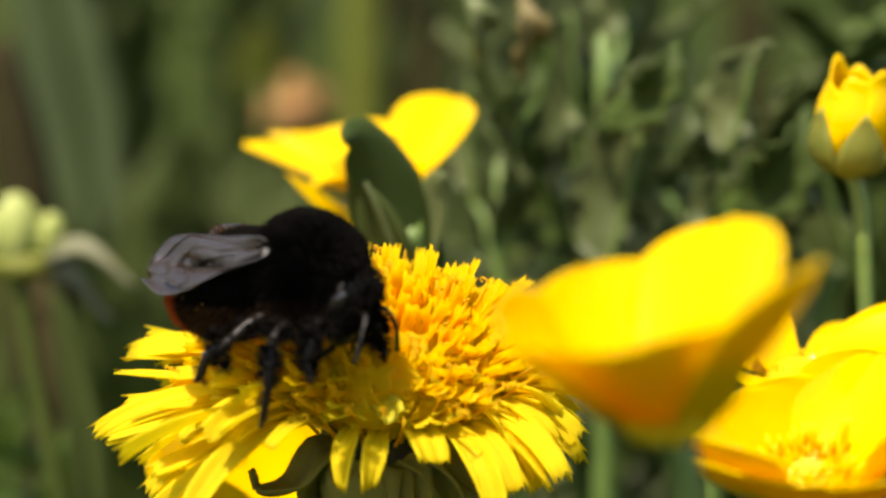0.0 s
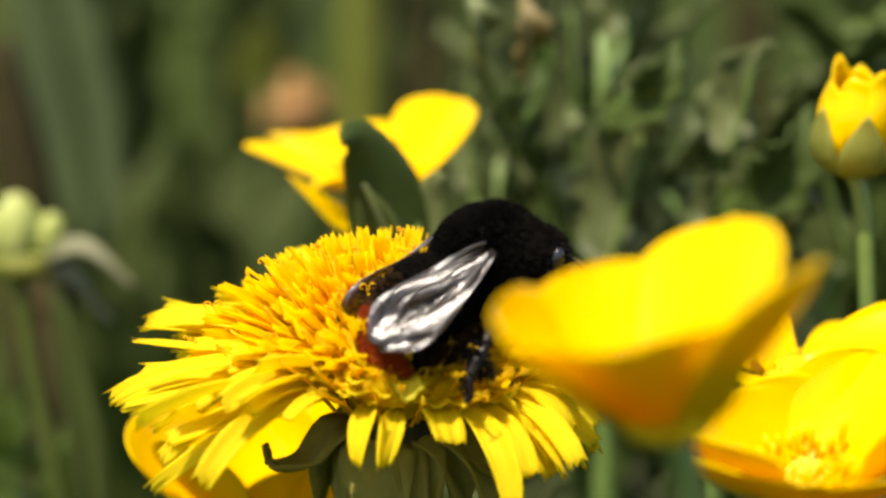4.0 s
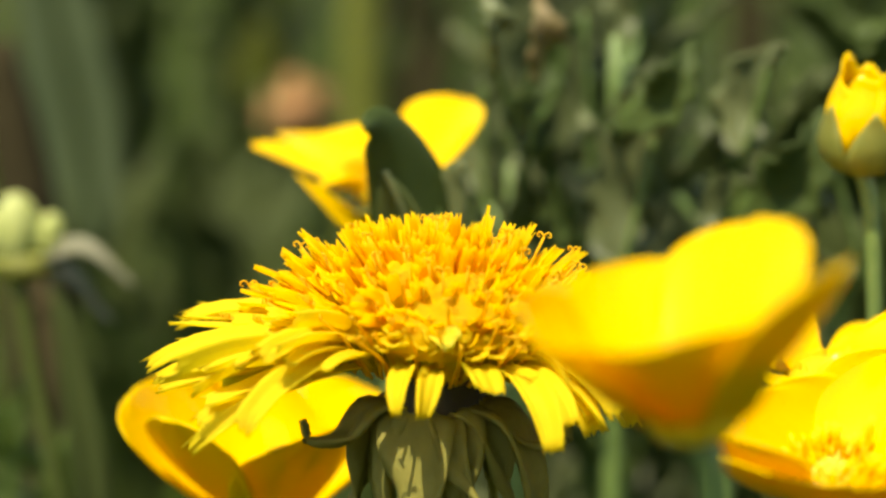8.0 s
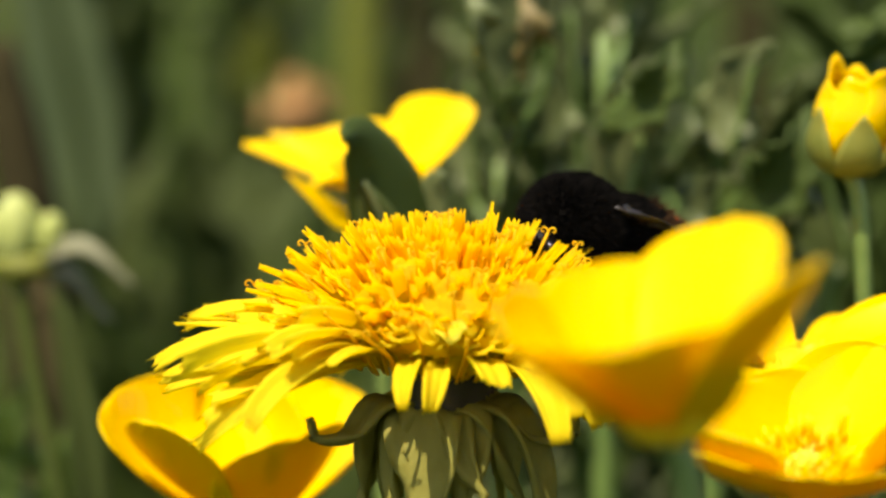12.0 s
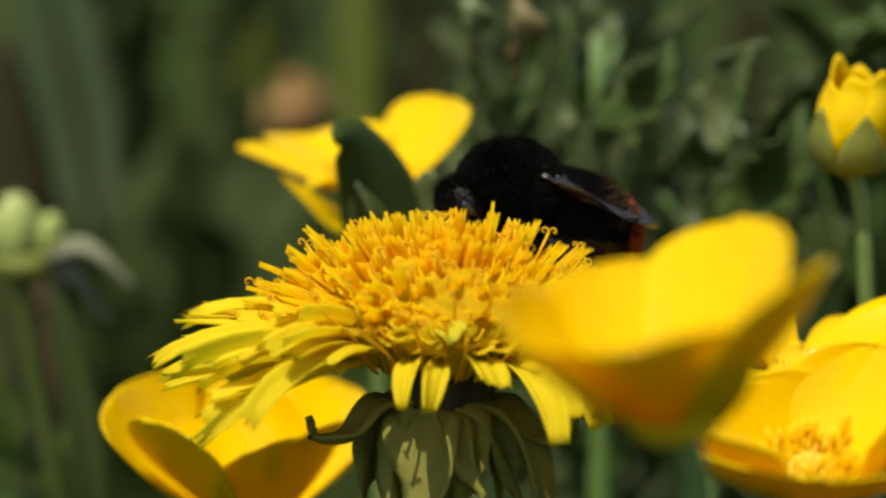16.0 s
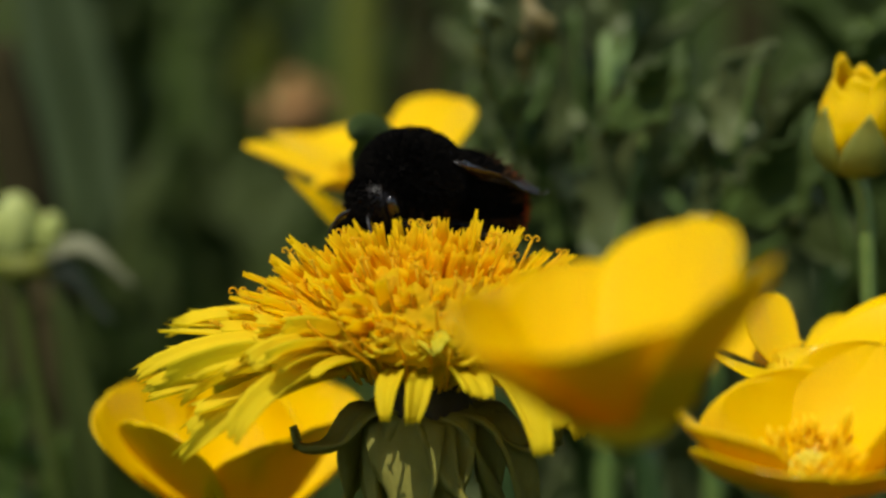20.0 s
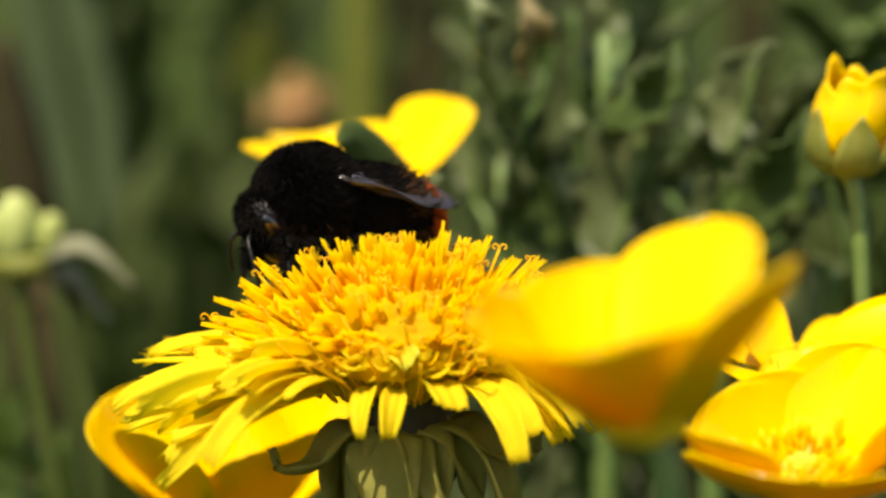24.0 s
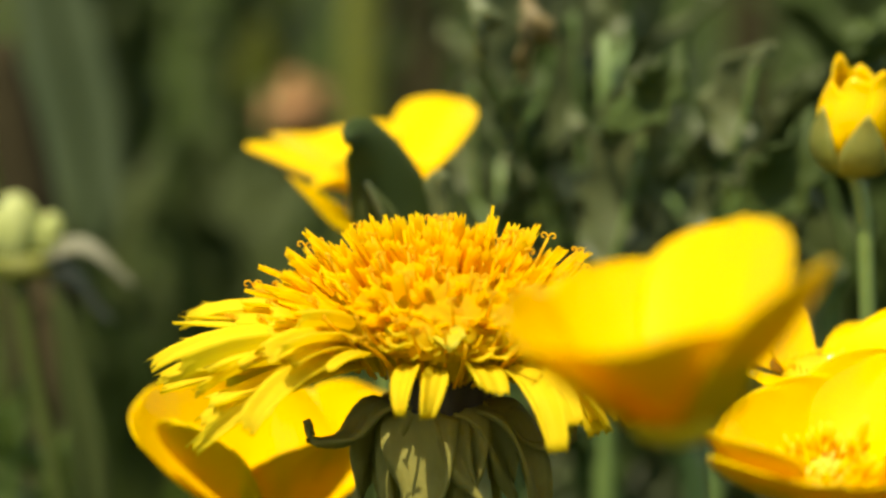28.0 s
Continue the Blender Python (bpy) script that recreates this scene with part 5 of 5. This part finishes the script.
def wing_rows(s, root, hind):
    fold = pose(*root) @ pose(0, 0, 0, 0, 0, s * (175 - 3 * hind)) @ pose(0, 0, 0, s * 48, 16, 0)
    part_open = pose(*root) @ pose(0, 0, 0, 0, 0, s * 120) @ pose(0, 0, 0, s * 10, -10, 0)
    up = pose(*root) @ pose(0, 0, 0, 0, 0, s * 100) @ pose(0, 0, 0, 0, -45, 0)
    low = pose(*root) @ pose(0, 0, 0, 0, 0, s * 95) @ pose(0, 0, 0, 0, 15, 0)
    rows = [(0.0, fold)]
    flat = pose(*root) @ pose(0, 0, 0, 0, 0, s * (177 - 5 * hind)) @ pose(0, 0, 0, s * 16, 14, 0)  # laid along the back
    for a, b in FLIGHTS:
        rows += [(a - 0.1, fold if a < 12 else flat), (a, part_open)]
        t, k = a + 0.07, 0
        while t < b - 0.1:
            if t < a + 0.6 or t > b - 1.1:
                rows.append((t, (up, low)[k % 2]))
            k += 1
            t += 0.0667
        rows += [(b - 0.05, part_open), (b, part_open if b >= 28 else flat)]
    return rows + ([(28.0, fold)] if FLIGHTS[-1][1] < 28 else [])


def motions():
    sway(dandelion_plant, DANDELION_ROWS, HEAD_AT[2], 0.235)
    walk(dandelion_head, [(t, pose(*HEAD_AT, p, r, 0)) for t, r, p in HEAD_ROWS])
    sway(buttercup_front, FRONT_ROWS, 0.197, 0.1786)
    sway(buttercup_low, LOW_ROWS, 0.166, 0.266)
    sway(buttercup_open, [(t, dx - 14, dy) for t, dx, dy in OPEN_ROWS], 0.178, 0.216)
    sway(buttercup_beside, OPEN_ROWS, 0.184, 0.250)
    sway(buttercup_back, BACK_ROWS, 0.197, 0.286)
    sway(bud_r, BUD_ROWS, 0.203, 0.26)
    sway(leaf_dark, LEAF_ROWS, 0.20, 0.268)
    for ob in LEAFY + LOBED:
        sway(ob, PLANT_ROWS, 0.20, 0.37)
    walk(bee, [(t, pose(x, y, z, 0, 0, yaw) @ pose(0, 0, 0, roll, -pitch, 0)) for t, x, y, z, yaw, pitch, roll in BEE_ROWS])
    for wg, s, root, hind in bee_wings:
        walk(wg, wing_rows(s, root, hind))
    for k, lg in enumerate(bee_legs):
        hip = lg.matrix_basis.translation.copy()
        walk(lg, [(0.5 * i, pose(*hip, 6 * math.sin(1.9 * i + k), 9 * math.sin(2.3 * i + 2.1 * k), 7 * math.sin(1.3 * i + 4 * k))) for i in range(57)])
    h = bee_head.matrix_basis.translation.copy()
    walk(bee_head, [(0.7 * i, pose(*h, 3 * math.sin(2.1 * i), 42 + 7 * math.sin(1.7 * i), 6 * math.sin(1.1 * i))) for i in range(41)])


motions()
